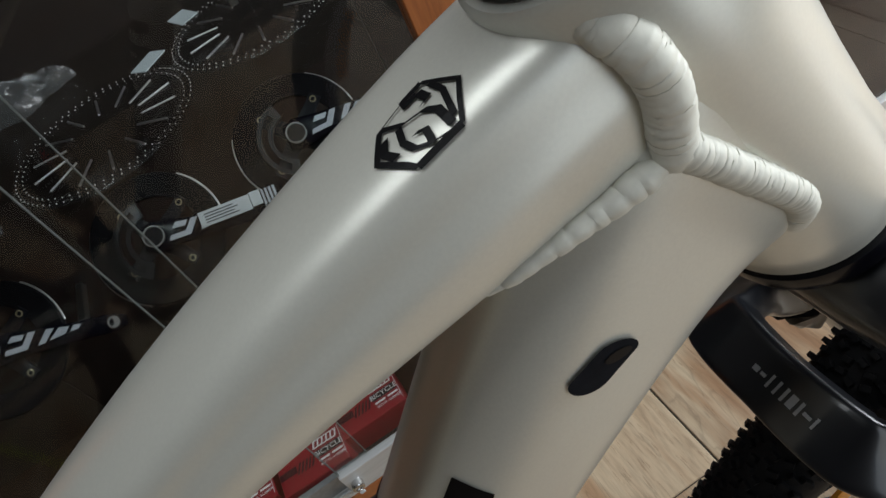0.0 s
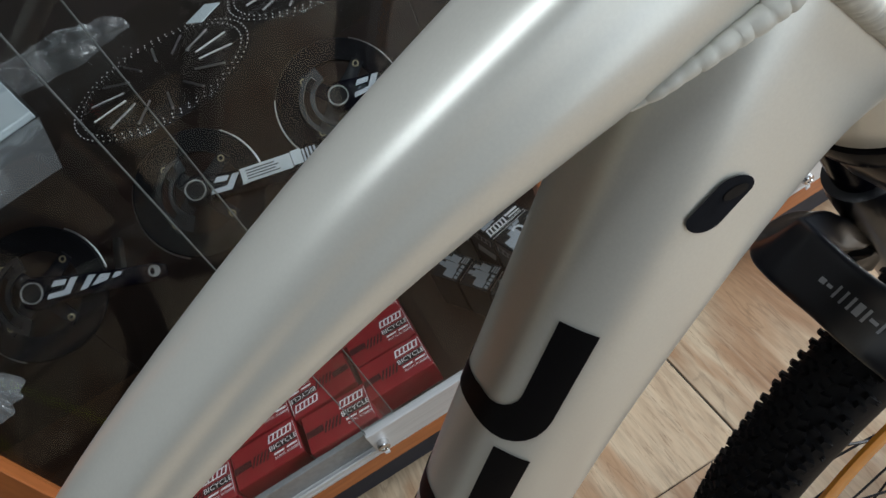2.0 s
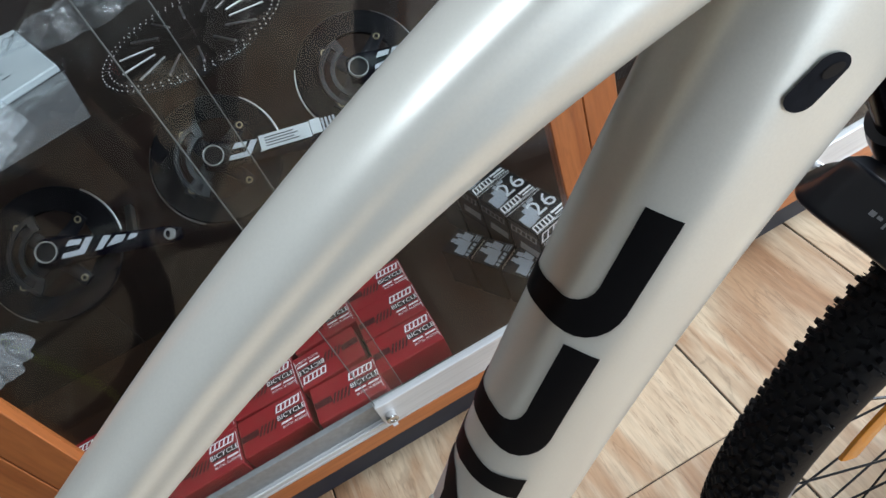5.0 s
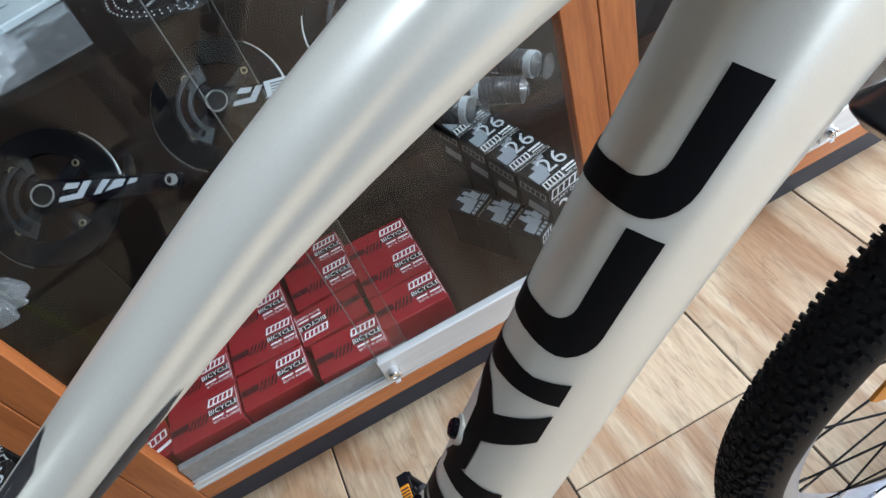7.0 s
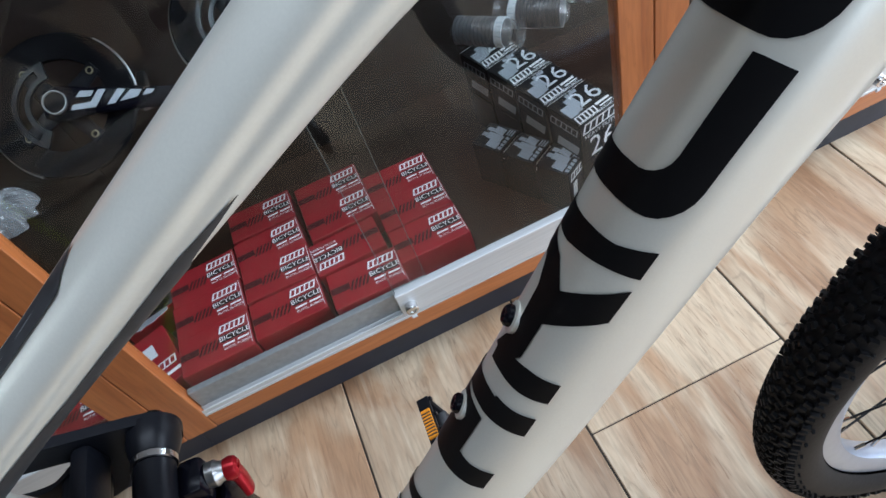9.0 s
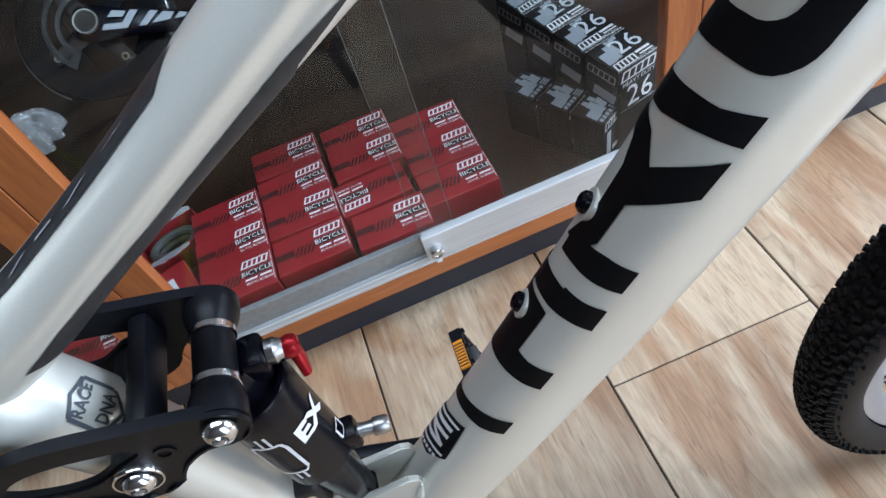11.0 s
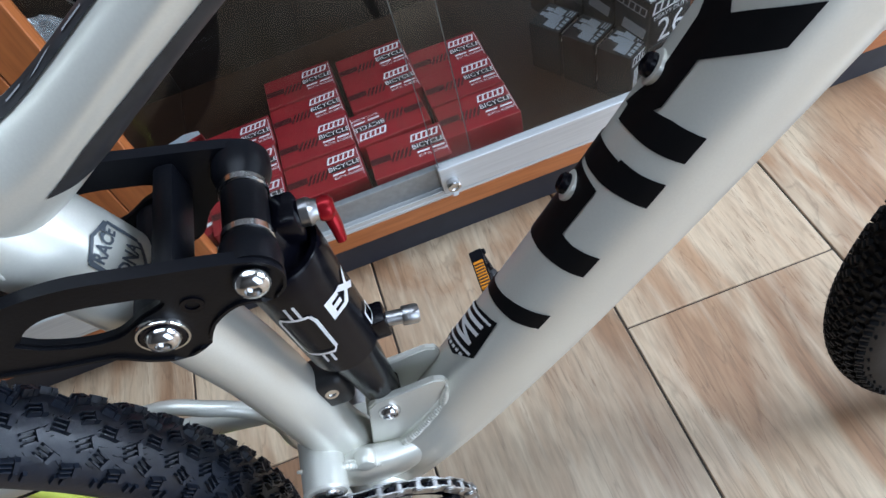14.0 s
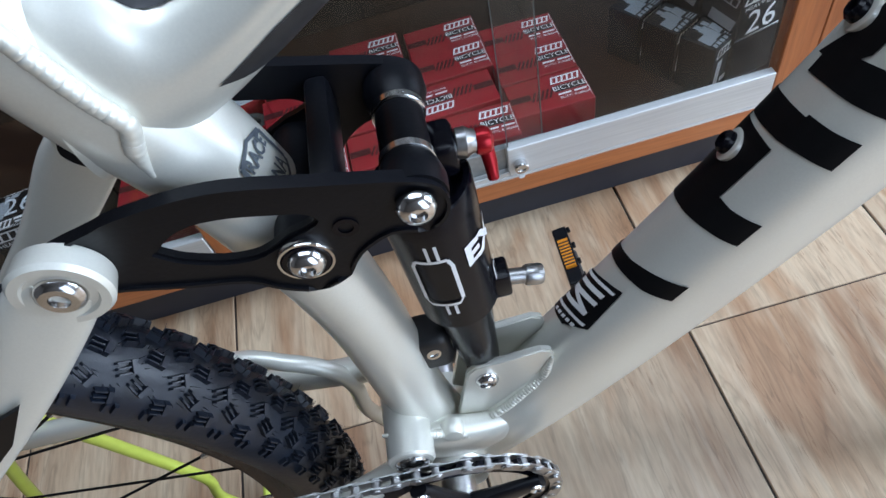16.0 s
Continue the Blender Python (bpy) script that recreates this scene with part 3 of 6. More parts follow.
def weld_bead(path, radius, closed=False, ripple=0.07, pitch=0.40, thin=1.0):
    """A seam of overlapping weld scales along a line of points: one skin whose girth steps scale by scale.
    pitch is a scale's length in radii; thin is the girth at the far end as a share of the near end's."""
    pts = [Vector(p) for p in path]
    if closed:
        pts.append(pts[0])
    total = sum((b - a).length for a, b in zip(pts, pts[1:]))
    n = int(total / (radius * pitch)) * 6
    rows, i, run = [], 0, 0.0
    swell, lean = 1.0, Vector((0, 0, 0))
    for k in range(n + 1):
        want = total * k / n
        while i < len(pts) - 2 and run + (pts[i + 1] - pts[i]).length < want:
            run += (pts[i + 1] - pts[i]).length
            i += 1
        seg = pts[i + 1] - pts[i]
        if k % 6 == 0:
            swell = random.uniform(0.985, 1.015)
            lean = Vector([random.uniform(-0.03, 0.03) * radius for _ in range(3)])
        c = pts[i] + seg * ((want - run) / max(seg.length, 1e-6)) + lean
        f = abs(k % 6 - 3) / 3
        r = radius * swell * (1 - ripple * f ** 3) * (1 + (thin - 1) * k / n)
        if not closed:
            r *= min(1.0, 0.35 + 4.0 * min(k, n - k) / n)
        rows.append((*c, r, r))
    return sweep(bmesh.new(), rows, 14, 2.0, up=(0.31, 0.62, 0.71))


down_rows, top_rows = rows_of(DOWN, 6), rows_of(TOPT, 6)
DP, TP = 2.5, 2.15
part("down_tube", sweep(bmesh.new(), down_rows, 72, DP), PEARL, bike)
part("top_tube", sweep(bmesh.new(), top_rows, 96, TP), PEARL, bike)
bm = bmesh.new()
lathe(bm, HEAD_LOW, HEAD_DIR, [(0, 0.026), (0, 0.031), (0.002, 0.0325), (0.014, 0.0328), (0.03, 0.0312), (0.06, 0.0300), (0.10, 0.0292), (0.142, 0.0295), (0.144, 0.028), (0.144, 0.02)], 64)
part("head_tube", bm, PEARL, bike)
bm = lathe(bmesh.new(), HEAD_LOW + HEAD_DIR * 0.145, HEAD_DIR, [(0, 0.024), (0.001, 0.0262), (0.008, 0.0255), (0.012, 0.019), (0.03, 0.0185), (0.03, 0.005)], 40)
part("headset", bm, BLACK_GLOSS, bike, "black headset cup and spacer")


def mirrored(pts):
    """A closed loop of points: the near half as given, the far half mirrored across the frame's plane."""
    half = smooth_line(pts, 4)
    return [Vector(p) for p in half] + [Vector((p[0], -p[1], p[2])) for p in reversed(half)]


HEAD_WELD = "thick rippled weld seam"
part("weld", weld_bead(mirrored([(0.2350, -0.003, 0.9335), (0.2362, -0.014, 0.9325), (0.2395, -0.0228, 0.9285), (0.2435, -0.0272, 0.9210), (0.2465, -0.0280, 0.9120), (0.2470, -0.0275, 0.9030), (0.2475, -0.0270, 0.8940)]), 0.0057, True, 0.05, 0.42), WELD, bike, HEAD_WELD)
part("weld", weld_bead(mirrored([(0.2480, -0.0275, 0.8945), (0.2565, -0.0280, 0.8845), (0.2675, -0.0283, 0.8710), (0.2800, -0.0283, 0.8555), (0.2835, -0.0270, 0.8470), (0.2845, -0.0210, 0.8365), (0.2860, -0.004, 0.829)]), 0.0050, True, 0.07, 0.45), WELD, bike, HEAD_WELD)
part("weld", weld_bead([(0.2470, -0.0275, 0.8935), (0.2405, -0.0268, 0.8910), (0.2296, -0.0258, 0.8880), (0.2185, -0.0248, 0.8855), (0.2070, -0.0235, 0.8822), (0.1955, -0.0215, 0.8785)], 0.0048, False, 0.10, 0.95, 0.42), WELD, bike, HEAD_WELD)
SEAT = [(-0.188, 0, 0.350, 0.020, 0.020), (-0.1995, 0, 0.42, 0.020, 0.020), (-0.207, 0, 0.53, 0.0203, 0.0203), (-0.2265, 0, 0.63, 0.0222, 0.0222), (-0.2500, 0, 0.690, 0.0230, 0.0230), (-0.270, 0, 0.745, 0.0225, 0.0225), (-0.304, 0, 0.84, 0.0205, 0.0205)]
part("seat_tube", sweep(bmesh.new(), [tuple(p) for p in smooth_line(SEAT, 8)], 40), PEARL, bike)


def knob_ring(bm, R, r, count, angle, size, shift=0.0, skew=0.0, comb=True):
    """A ring of comb-shaped tread blocks on a tyre round the y axis. angle: place on the section; 0 is the crown."""
    for k in range(count):
        a = 2 * math.pi * (k + shift) / count + random.uniform(-0.003, 0.003)
        rr = R + r * math.cos(angle)
        m = Matrix.Rotation(-a, 4, "Y") @ Matrix.Translation((rr, r * math.sin(angle), 0)) @ Matrix.Rotation(angle, 4, "Z") @ Matrix.Rotation(skew, 4, "X")
        sx, sy, sz = size
        # a bar across and three fingers, or two plain bars on the shoulder
        blocks = [(-sy, sy, -sz, -sz * 0.35)] + [(-sy + j * sy * 0.78, -sy + j * sy * 0.78 + sy * 0.44, -sz * 0.35, sz) for j in range(3)] if comb else [(-sy, sy, -sz, -sz * 0.3), (-sy, sy, sz * 0.3, sz)]
        for y0, y1, z0, z1 in blocks:
            vs = []
            for x, q in ((-0.0012, 0.0), (sx, 0.0004)):
                vs += [bm.verts.new(m @ Vector((x, y, z))) for y, z in ((y0 + q, z0 + q), (y1 - q, z0 + q), (y1 - q, z1 - q), (y0 + q, z1 - q))]
            for f in ((4, 5, 6, 7), (0, 1, 5, 4), (1, 2, 6, 5), (2, 3, 7, 6), (3, 0, 4, 7)):
                bm.faces.new([vs[i] for i in f])


def build_wheel(name, centre, R, r, rim_mat, label, rubber, rings, hairs):
    """A spoked wheel in the x, z plane, as one part of the bike with its own pieces."""
    hub = lathe(bmesh.new(), (0, -0.05, 0), (0, 1, 0), [(0, 0.009), (0.012, 0.009), (0.014, 0.028), (0.018, 0.028), (0.024, 0.016), (0.076, 0.016), (0.082, 0.03), (0.086, 0.03), (0.088, 0.009), (0.1, 0.009)], 32)
    wheel = part(name, hub, BLACK_ANOD, bike, label)
    wheel.location = centre
    bm = bmesh.new()
    n, s = 160, 18
    ring = []
    for i in range(n):
        a = 2 * math.pi * i / n
        row = []
        for j in range(s + 1):
            b = -2.45 + 4.9 * j / s
            row.append(bm.verts.new(((R + r * math.cos(b)) * math.cos(a), r * math.sin(b), (R + r * math.cos(b)) * math.sin(a))))
        ring.append(row)
    for i in range(n):
        for j in range(s):
            bm.faces.new((ring[i][j], ring[i][j + 1], ring[(i + 1) % n][j + 1], ring[(i + 1) % n][j]))
    tyre = part("tyre", bm, rubber, wheel, "black knobbly mountain bike tyre")
    bm = bmesh.new()
    for n_ring, angle, shift, skew, size, comb in rings:
        knob_ring(bm, R, r, n_ring, angle, size, shift, skew, comb)
        knob_ring(bm, R, r, n_ring, -angle, size, shift + 0.5, -skew, comb)
    part("tread", bm, rubber, tyre, "rows of square tread knobs", smooth=False, kind="stuff")
    bm = bmesh.new()
    for k in range(hairs):
        a, q = random.uniform(0, 2 * math.pi), random.uniform(-0.95, 0.95)
        out = Vector((math.cos(q) * math.cos(a), math.sin(q), math.cos(q) * math.sin(a)))
        at = Vector((R * math.cos(a), 0, R * math.sin(a))) + out * r
        along = Vector((-math.sin(a), 0, math.cos(a)))
        tip = at + out * random.uniform(0.0035, 0.0075) + along * random.uniform(-0.0022, 0.0022)
        base = [bm.verts.new(at + along * (0.00035 * math.cos(j * 2.094)) + along.cross(out) * (0.00035 * math.sin(j * 2.094))) for j in range(3)]
        top = bm.verts.new(tip)
        for j in range(3):
            bm.faces.new((base[j], base[(j + 1) % 3], top))
    part("moulding_hairs", bm, rubber, tyre, "fine rubber moulding hairs", smooth=False, kind="stuff")
    rim = bmesh.new()
    profile = [(-0.0135, R - 0.020), (-0.0138, R - 0.030), (-0.010, R - 0.040), (0.0, R - 0.043), (0.010, R - 0.040), (0.0138, R - 0.030), (0.0135, R - 0.020), (0.0, R - 0.024)]
    lathe(rim, (0, 0, 0), (0, 1, 0), profile, 120, True)
    part("rim", rim, rim_mat, wheel)
    for k in range(32):
        a = 2 * math.pi * k / 32
        sy = -0.033 if k % 2 else 0.033
        cross = a + (0.9 if (k // 2) % 2 else -0.9)
        p0 = Vector((0.027 * math.cos(cross), sy, 0.027 * math.sin(cross)))
        p1 = Vector(((R - 0.041) * math.cos(a), sy * 0.08, (R - 0.041) * math.sin(a)))
        part("spoke", cyl_mesh(p0, p1, 0.0011, seg=6), BLACK_ANOD, wheel)
        part("nipple", cyl_mesh(p1 + (p0 - p1).normalized() * 0.012, p1, 0.0019, seg=8), CHROME, wheel)
    return wheel


REAR_TREAD = ((76, 0.14, 0.0, 0.2, (0.0034, 0.0036, 0.0052), True), (76, 0.42, 0.5, -0.45, (0.0036, 0.0038, 0.0052), True), (76, 0.70, 0.15, 0.5, (0.0037, 0.0037, 0.0050), True), (76, 0.98, 0.65, -0.15, (0.0038, 0.0036, 0.0048), True), (98, 1.24, 0.45, 0.0, (0.0024, 0.0030, 0.0038), False))
FRONT_TREAD = ((112, 0.12, 0.0, 0.2, (0.0030, 0.0028, 0.0052), False), (112, 0.38, 0.5, -0.4, (0.0031, 0.0030, 0.0054), False), (112, 0.66, 0.2, 0.3, (0.0033, 0.0032, 0.0056), False), (112, 0.95, 0.7, 0.1, (0.0036, 0.0034, 0.0056), False), (84, 1.22, 0.3, 0.0, (0.0022, 0.0012, 0.0016), False))
build_wheel("rear_wheel", (-0.610, 0, 0.3505), 0.3185, 0.0260, BLACK_GLOSS, "rear wheel with black rim", RUBBER, REAR_TREAD, 2200)
build_wheel("front_wheel", (0.535, 0, 0.3525), 0.3190, 0.0250, RIM_GREY, "front wheel with grey rim", SHADED_RUBBER, FRONT_TREAD, 300)


# seat cluster, pivots and stays
part("seat_collar", lathe(bmesh.new(), (-0.291, 0, 0.82), (-0.335, 0, 0.943), [(0, 0.020), (0, 0.0225), (0.02, 0.0225), (0.02, 0.014), (0.06, 0.0137), (0.06, 0.004)], 32), BLACK_ANOD, bike, "black seat clamp and post stub")
PIVOT, LINK, EYE_TOP, EYE_LOW, STAY = (-0.209, 0.410), (-0.2045, 0.6165), (-0.1595, 0.632), (-0.1525, 0.4385), (-0.2830, 0.640)
part("weld", weld_bead([tuple(p) for p in smooth_line([(-0.240, -0.0218, 0.662), (-0.2395, -0.0225, 0.674), (-0.2362, -0.0228, 0.685), (-0.2400, -0.0232, 0.694), (-0.2450, -0.0232, 0.707), (-0.2500, -0.0228, 0.722), (-0.2570, -0.0210, 0.738)], 5)], 0.0034, False, 0.06, 0.8), PEARL, bike, "smooth painted weld seam")
part("bottom_bracket_shell", lathe(bmesh.new(), (-0.190, -0.037, 0.338), (0, 1, 0), [(0, 0.016), (0, 0.0215), (0.0015, 0.0225), (0.0725, 0.0225), (0.074, 0.0215), (0.074, 0.016)], 40), PEARL, bike)
part("pivot_housing", lathe(bmesh.new(), (PIVOT[0], -0.043, PIVOT[1]), (0, 1, 0), [(0, 0.010), (0, 0.0135), (0.0015, 0.0148), (0.0845, 0.0148), (0.086, 0.0135), (0.086, 0.008)], 36), PEARL, bike)
part("pivot_cap", lathe(bmesh.new(), (PIVOT[0], -0.0425, PIVOT[1]), (0, -1, 0), [(0, 0.0108), (0.002, 0.0108), (0.003, 0.0098), (0.003, 0.0078), (0.0015, 0.007), (0.0015, 0.002)], 28), CHROME, bike, "chrome main pivot cap")
part("weld", weld_bead([(-0.224, -0.026, 0.419), (-0.207, -0.0285, 0.4175), (-0.192, -0.0285, 0.409), (-0.178, -0.0275, 0.398), (-0.163, -0.0275, 0.383)], 0.0030, False, 0.10, 0.7), PEARL, bike, "rippled weld seam at the bottom bracket")
part("shell_web", sweep(bmesh.new(), [tuple(p) for p in smooth_line([(-0.214, -0.020, 0.404, 0.009, 0.010), (-0.193, -0.022, 0.388, 0.011, 0.019), (-0.168, -0.021, 0.378, 0.010, 0.019), (-0.142, -0.016, 0.376, 0.008, 0.013)], 5)], 28, 2.6), PEARL, bike, "smooth white web between the shell and the down tube")
part("weld_knot", lathe(bmesh.new(), (-0.1815, -0.022, 0.4035), (0, -1, 0.15), [(0, 0.0075), (0.007, 0.0072), (0.0095, 0.0055), (0.0100, 0.002)], 24), PEARL, bike)


def stay(side):
    near = side < 0
    rows = [(x, side * y, z, w, h) for x, y, z, w, h in smooth_line([(-0.2830, 0.0395, 0.640, 0.0045, 0.012), (-0.299, 0.040, 0.626, 0.0055, 0.0160), (-0.352, 0.045, 0.574, 0.0065, 0.0135), (-0.47, 0.055, 0.474, 0.0075, 0.0115), (-0.605, 0.066, 0.362, 0.007, 0.011)], 6)]
    ob = part("seat_stay", sweep(bmesh.new(), rows, 24, 2.8), PEARL, bike)
    c = (STAY[0], side * 0.0338, STAY[1])
    part("stay_eye", lathe(bmesh.new(), c, (0, side, 0), [(0, 0.010), (0, 0.0165), (0.0085, 0.0172), (0.0105, 0.0158), (0.0105, 0.0125), (0.0090, 0.0115), (0.0090, 0.006)], 36), PEARL, ob)
    part("pivot_bolt", lathe(bmesh.new(), (c[0], side * 0.0426, c[2]), (0, side, 0), [(0, 0.0088), (0.0022, 0.0082), (0.0036, 0.0064), (0.0036, 0.0036), (0.0014, 0.0030), (0.0014, 0.001)], 28), CHROME, ob, "polished pivot bolt")
    if near:
        bm = bmesh.new()
        y = -0.0525
        plate(bm, [(-0.330, 0.592), (-0.352, 0.565), (-0.470, 0.466), (-0.462, 0.482), (-0.350, 0.583)], y - 0.0012, y + 0.001)
        part("stay_decal", bm, DECAL, ob, "dark stripe decal", smooth=False)
    chain_rows = [(x, side * y, z, w, h) for x, y, z, w, h in smooth_line([(-0.205, 0.036, 0.392, 0.009, 0.014), (-0.245, 0.044, 0.380, 0.009, 0.012), (-0.33, 0.058, 0.366, 0.008, 0.012), (-0.47, 0.066, 0.355, 0.008, 0.011), (-0.61, 0.068, 0.351, 0.007, 0.012)], 6)]
    part("chain_stay", sweep(bmesh.new(), chain_rows, 20, 2.5), PEARL, bike)


stay(-1)
stay(1)
part("stay_brace", tube_mesh([(-0.240, 0.034, 0.300), (-0.250, 0.035, 0.335), (-0.249, 0.036, 0.372), (-0.258, 0.038, 0.398), (-0.283, 0.042, 0.415), (-0.33, 0.052, 0.420), (-0.44, 0.062, 0.376)], 0.0060, 6, 16), PEARL, bike)


def rocker(side):
    """One arm of the rocker link, with its slots cut through."""
    out = [(-0.2935, 0.6480), (-0.2800, 0.6525), (-0.2655, 0.6562), (-0.2555, 0.6590), (-0.2350, 0.6612), (-0.2165, 0.6600), (-0.192, 0.6535), (-0.1634, 0.6455), (-0.152, 0.640), (-0.1475, 0.631), (-0.150, 0.621), (-0.158, 0.616), (-0.171, 0.619), (-0.184, 0.612), (-0.193, 0.600), (-0.206, 0.5955), (-0.219, 0.602), (-0.229, 0.611), (-0.249, 0.6165), (-0.268, 0.6225), (-0.283, 0.6265), (-0.292, 0.632), (-0.2965, 0.640)]
    hole = [(-0.2515, 0.637), (-0.245, 0.6425), (-0.235, 0.6458), (-0.222, 0.6450), (-0.2085, 0.6415), (-0.199, 0.6385), (-0.1955, 0.6345), (-0.200, 0.6318), (-0.206, 0.6300), (-0.213, 0.6262), (-0.221, 0.6232), (-0.2325, 0.6245), (-0.245, 0.6305)]
    bm = bmesh.new()
    a, b = side * 0.0290, side * 0.0335
    out, hole = ([tuple(p) for p in smooth_line(line + line[:1], 3)[:-1]] for line in (out, hole))
    rings = []
    for y in (a, b):
        rings.append(([bm.verts.new((x, y, z)) for x, z in out], [bm.verts.new((x, y, z)) for x, z in hole]))
    for o, h in rings:
        es = [bm.edges.new((v[k], v[(k + 1) % len(v)])) for v in (o, h) for k in range(len(v))]
        bmesh.ops.triangle_fill(bm, use_beauty=True, use_dissolve=False, edges=es)
    for part_no in (0, 1):
        p, q = rings[0][part_no], rings[1][part_no]
        for k in range(len(p)):
            bm.faces.new((p[k], p[(k + 1) % len(p)], q[(k + 1) % len(q)], q[k]))
    bm.normal_update()
    rim = [e for e in bm.edges if len(e.link_faces) == 2 and all(abs(v.co.y - b) < 1e-6 for v in e.verts) and e.calc_face_angle(0) > 1.0]
    bmesh.ops.bevel(bm, geom=rim, offset=0.0014, segments=2, affect="EDGES")
    arm = part("rocker_arm", bm, BLACK_ANOD, bike, "matt black forged rocker arm")
    boss = lathe(bmesh.new(), (EYE_TOP[0], side * 0.0325, EYE_TOP[1]), (0, -side, 0), [(0, 0.0125), (0.008, 0.0130), (0.013, 0.0118), (0.0170, 0.0104), (0.0170, 0.004)], 32)
    part("rocker_boss", boss, BLACK_ANOD, arm)
    for (x, z), r, ringed in ((EYE_TOP, 0.0076, False), (LINK, 0.0074, True)):
        if ringed:
            part("washer", lathe(bmesh.new(), (x, side * 0.0333, z), (0, side, 0), [(0, r * 1.28), (0.0022, r * 1.28), (0.003, r * 1.2), (0.003, r)], 32), BLACK_GLOSS, arm)
            part("washer_rim", lathe(bmesh.new(), (x, side * 0.0333, z), (0, side, 0), [(0, r * 1.48), (0.0018, r * 1.48), (0.0026, r * 1.43), (0.0026, r * 1.30), (0, r * 1.30)], 36, True), CHROME, arm, "bright ring round the bolt")
        part("pivot_bolt", lathe(bmesh.new(), (x, side * 0.0350, z), (0, side, 0), [(0, r), (0.0022, r * 0.97), (0.0048, r * 0.72), (0.0054, r * 0.45), (0.0034, r * 0.40), (0.0034, r * 0.1)], 32), CHROME, arm, "polished domed pivot bolt")
    part("hole_bush", lathe(bmesh.new(), (-0.186, side * 0.0333, 0.628), (0, side, 0), [(0, 0.0048), (0.001, 0.0048), (0.001, 0.0028), (-0.004, 0.0026), (-0.004, 0.0005)], 20), BLACK_GLOSS, arm)


rocker(-1)
rocker(1)
part("rocker_bridge", box_mesh((-0.193, -0.0292, 0.628), (-0.183, 0.0292, 0.648), 0.003, 2), BLACK_ANOD, bike, "black cross bridge of the rocker")
part("rocker_axle", cyl_mesh((LINK[0], -0.0295, LINK[1]), (LINK[0], 0.0295, LINK[1]), 0.0115, seg=28), BLACK_ANOD, bike)

# rear shock between the rocker and its bracket
e1, e2 = Vector((EYE_TOP[0], 0, EYE_TOP[1])), Vector((EYE_LOW[0], 0, EYE_LOW[1]))
ax = (e1 - e2).normalized()
shock = part("rear_shock", lathe(bmesh.new(), e2 + ax * 0.074, ax, [(0, 0.013), (0.003, 0.0190), (0.005, 0.0208), (0.066, 0.0214), (0.080, 0.0220), (0.093, 0.0220), (0.0945, 0.0212), (0.0945, 0.0185), (0.092, 0.0178), (0.092, 0.0125), (0.110, 0.0105), (0.110, 0.006)], 48), BLACK_GLOSS, bike, "black air shock with printed can")
part("shock_shaft", lathe(bmesh.new(), e2 + ax * 0.004, ax, [(0, 0.008), (0.004, 0.0115), (0.03, 0.0130), (0.055, 0.0150), (0.071, 0.0165), (0.0715, 0.005)], 36), BLACK_GLOSS, shock)
part("shock_eye", cyl_mesh(e2 + Vector((0, -0.0088, 0)), e2 + Vector((0, 0.0088, 0)), 0.0105, seg=28), BLACK_GLOSS, shock)
part("shock_eye", cyl_mesh(e1 + Vector((0, -0.011, 0)), e1 + Vector((0, 0.011, 0)), 0.0098, seg=32), BLACK_ANOD, shock)
for y in (-0.0135, 0.0135):
    part("spacer_ring", lathe(bmesh.new(), e1 + Vector((0, y - 0.0022, 0)), (0, 1, 0), [(0, 0.0095), (0.0006, 0.0108), (0.0036, 0.0108), (0.0042, 0.0095)], 32), CHROME, shock, "bright steel spacer ring")
part("valve_base", box_mesh((-0.143, -0.007, 0.5125), (-0.128, 0.007, 0.531), 0.002, 2), BLACK_GLOSS, shock)
part("air_valve", lathe(bmesh.new(), (-0.129, 0, 0.5205), (0.97, 0, -0.22), [(0, 0.0042), (0.009, 0.0042), (0.009, 0.0052), (0.010, 0.0056), (0.017, 0.0056), (0.0185, 0.0048), (0.0185, 0.001)], 20), STEEL, shock, "grey steel air valve with cap")
part("valve_body", box_mesh((-0.153, -0.006, 0.609), (-0.1405, 0.013, 0.626), 0.003, 2), BLACK_GLOSS, shock)
part("lever_barrel", lathe(bmesh.new(), (-0.1405, 0.004, 0.6178), (1, 0, -0.12), [(0, 0.0062), (0.004, 0.0066), (0.006, 0.0052), (0.009, 0.0045), (0.009, 0.001)], 24), STEEL, shock)
bm = lathe(bmesh.new(), (-0.1335, 0.004, 0.6165), (1, 0, -0.12), [(0, 0.0036), (0.0012, 0.0054), (0.004, 0.0061), (0.0066, 0.0054), (0.0080, 0.0034), (0.0072, 0.001)], 28)
sweep(bm, [(-0.1290, 0.004, 0.615, 0.0040, 0.0034), (-0.1282, 0.001, 0.607, 0.0042, 0.003), (-0.1282, -0.002, 0.600, 0.0042, 0.0024)], 14, 3.0)
part("lockout_lever", bm, RED_ANOD, shock, "red anodised lockout knob and lever")
can_rows = [(*(e2 + ax * d), 0.0214, 0.0214) for d in np.linspace(0.080, 0.155, 14)]


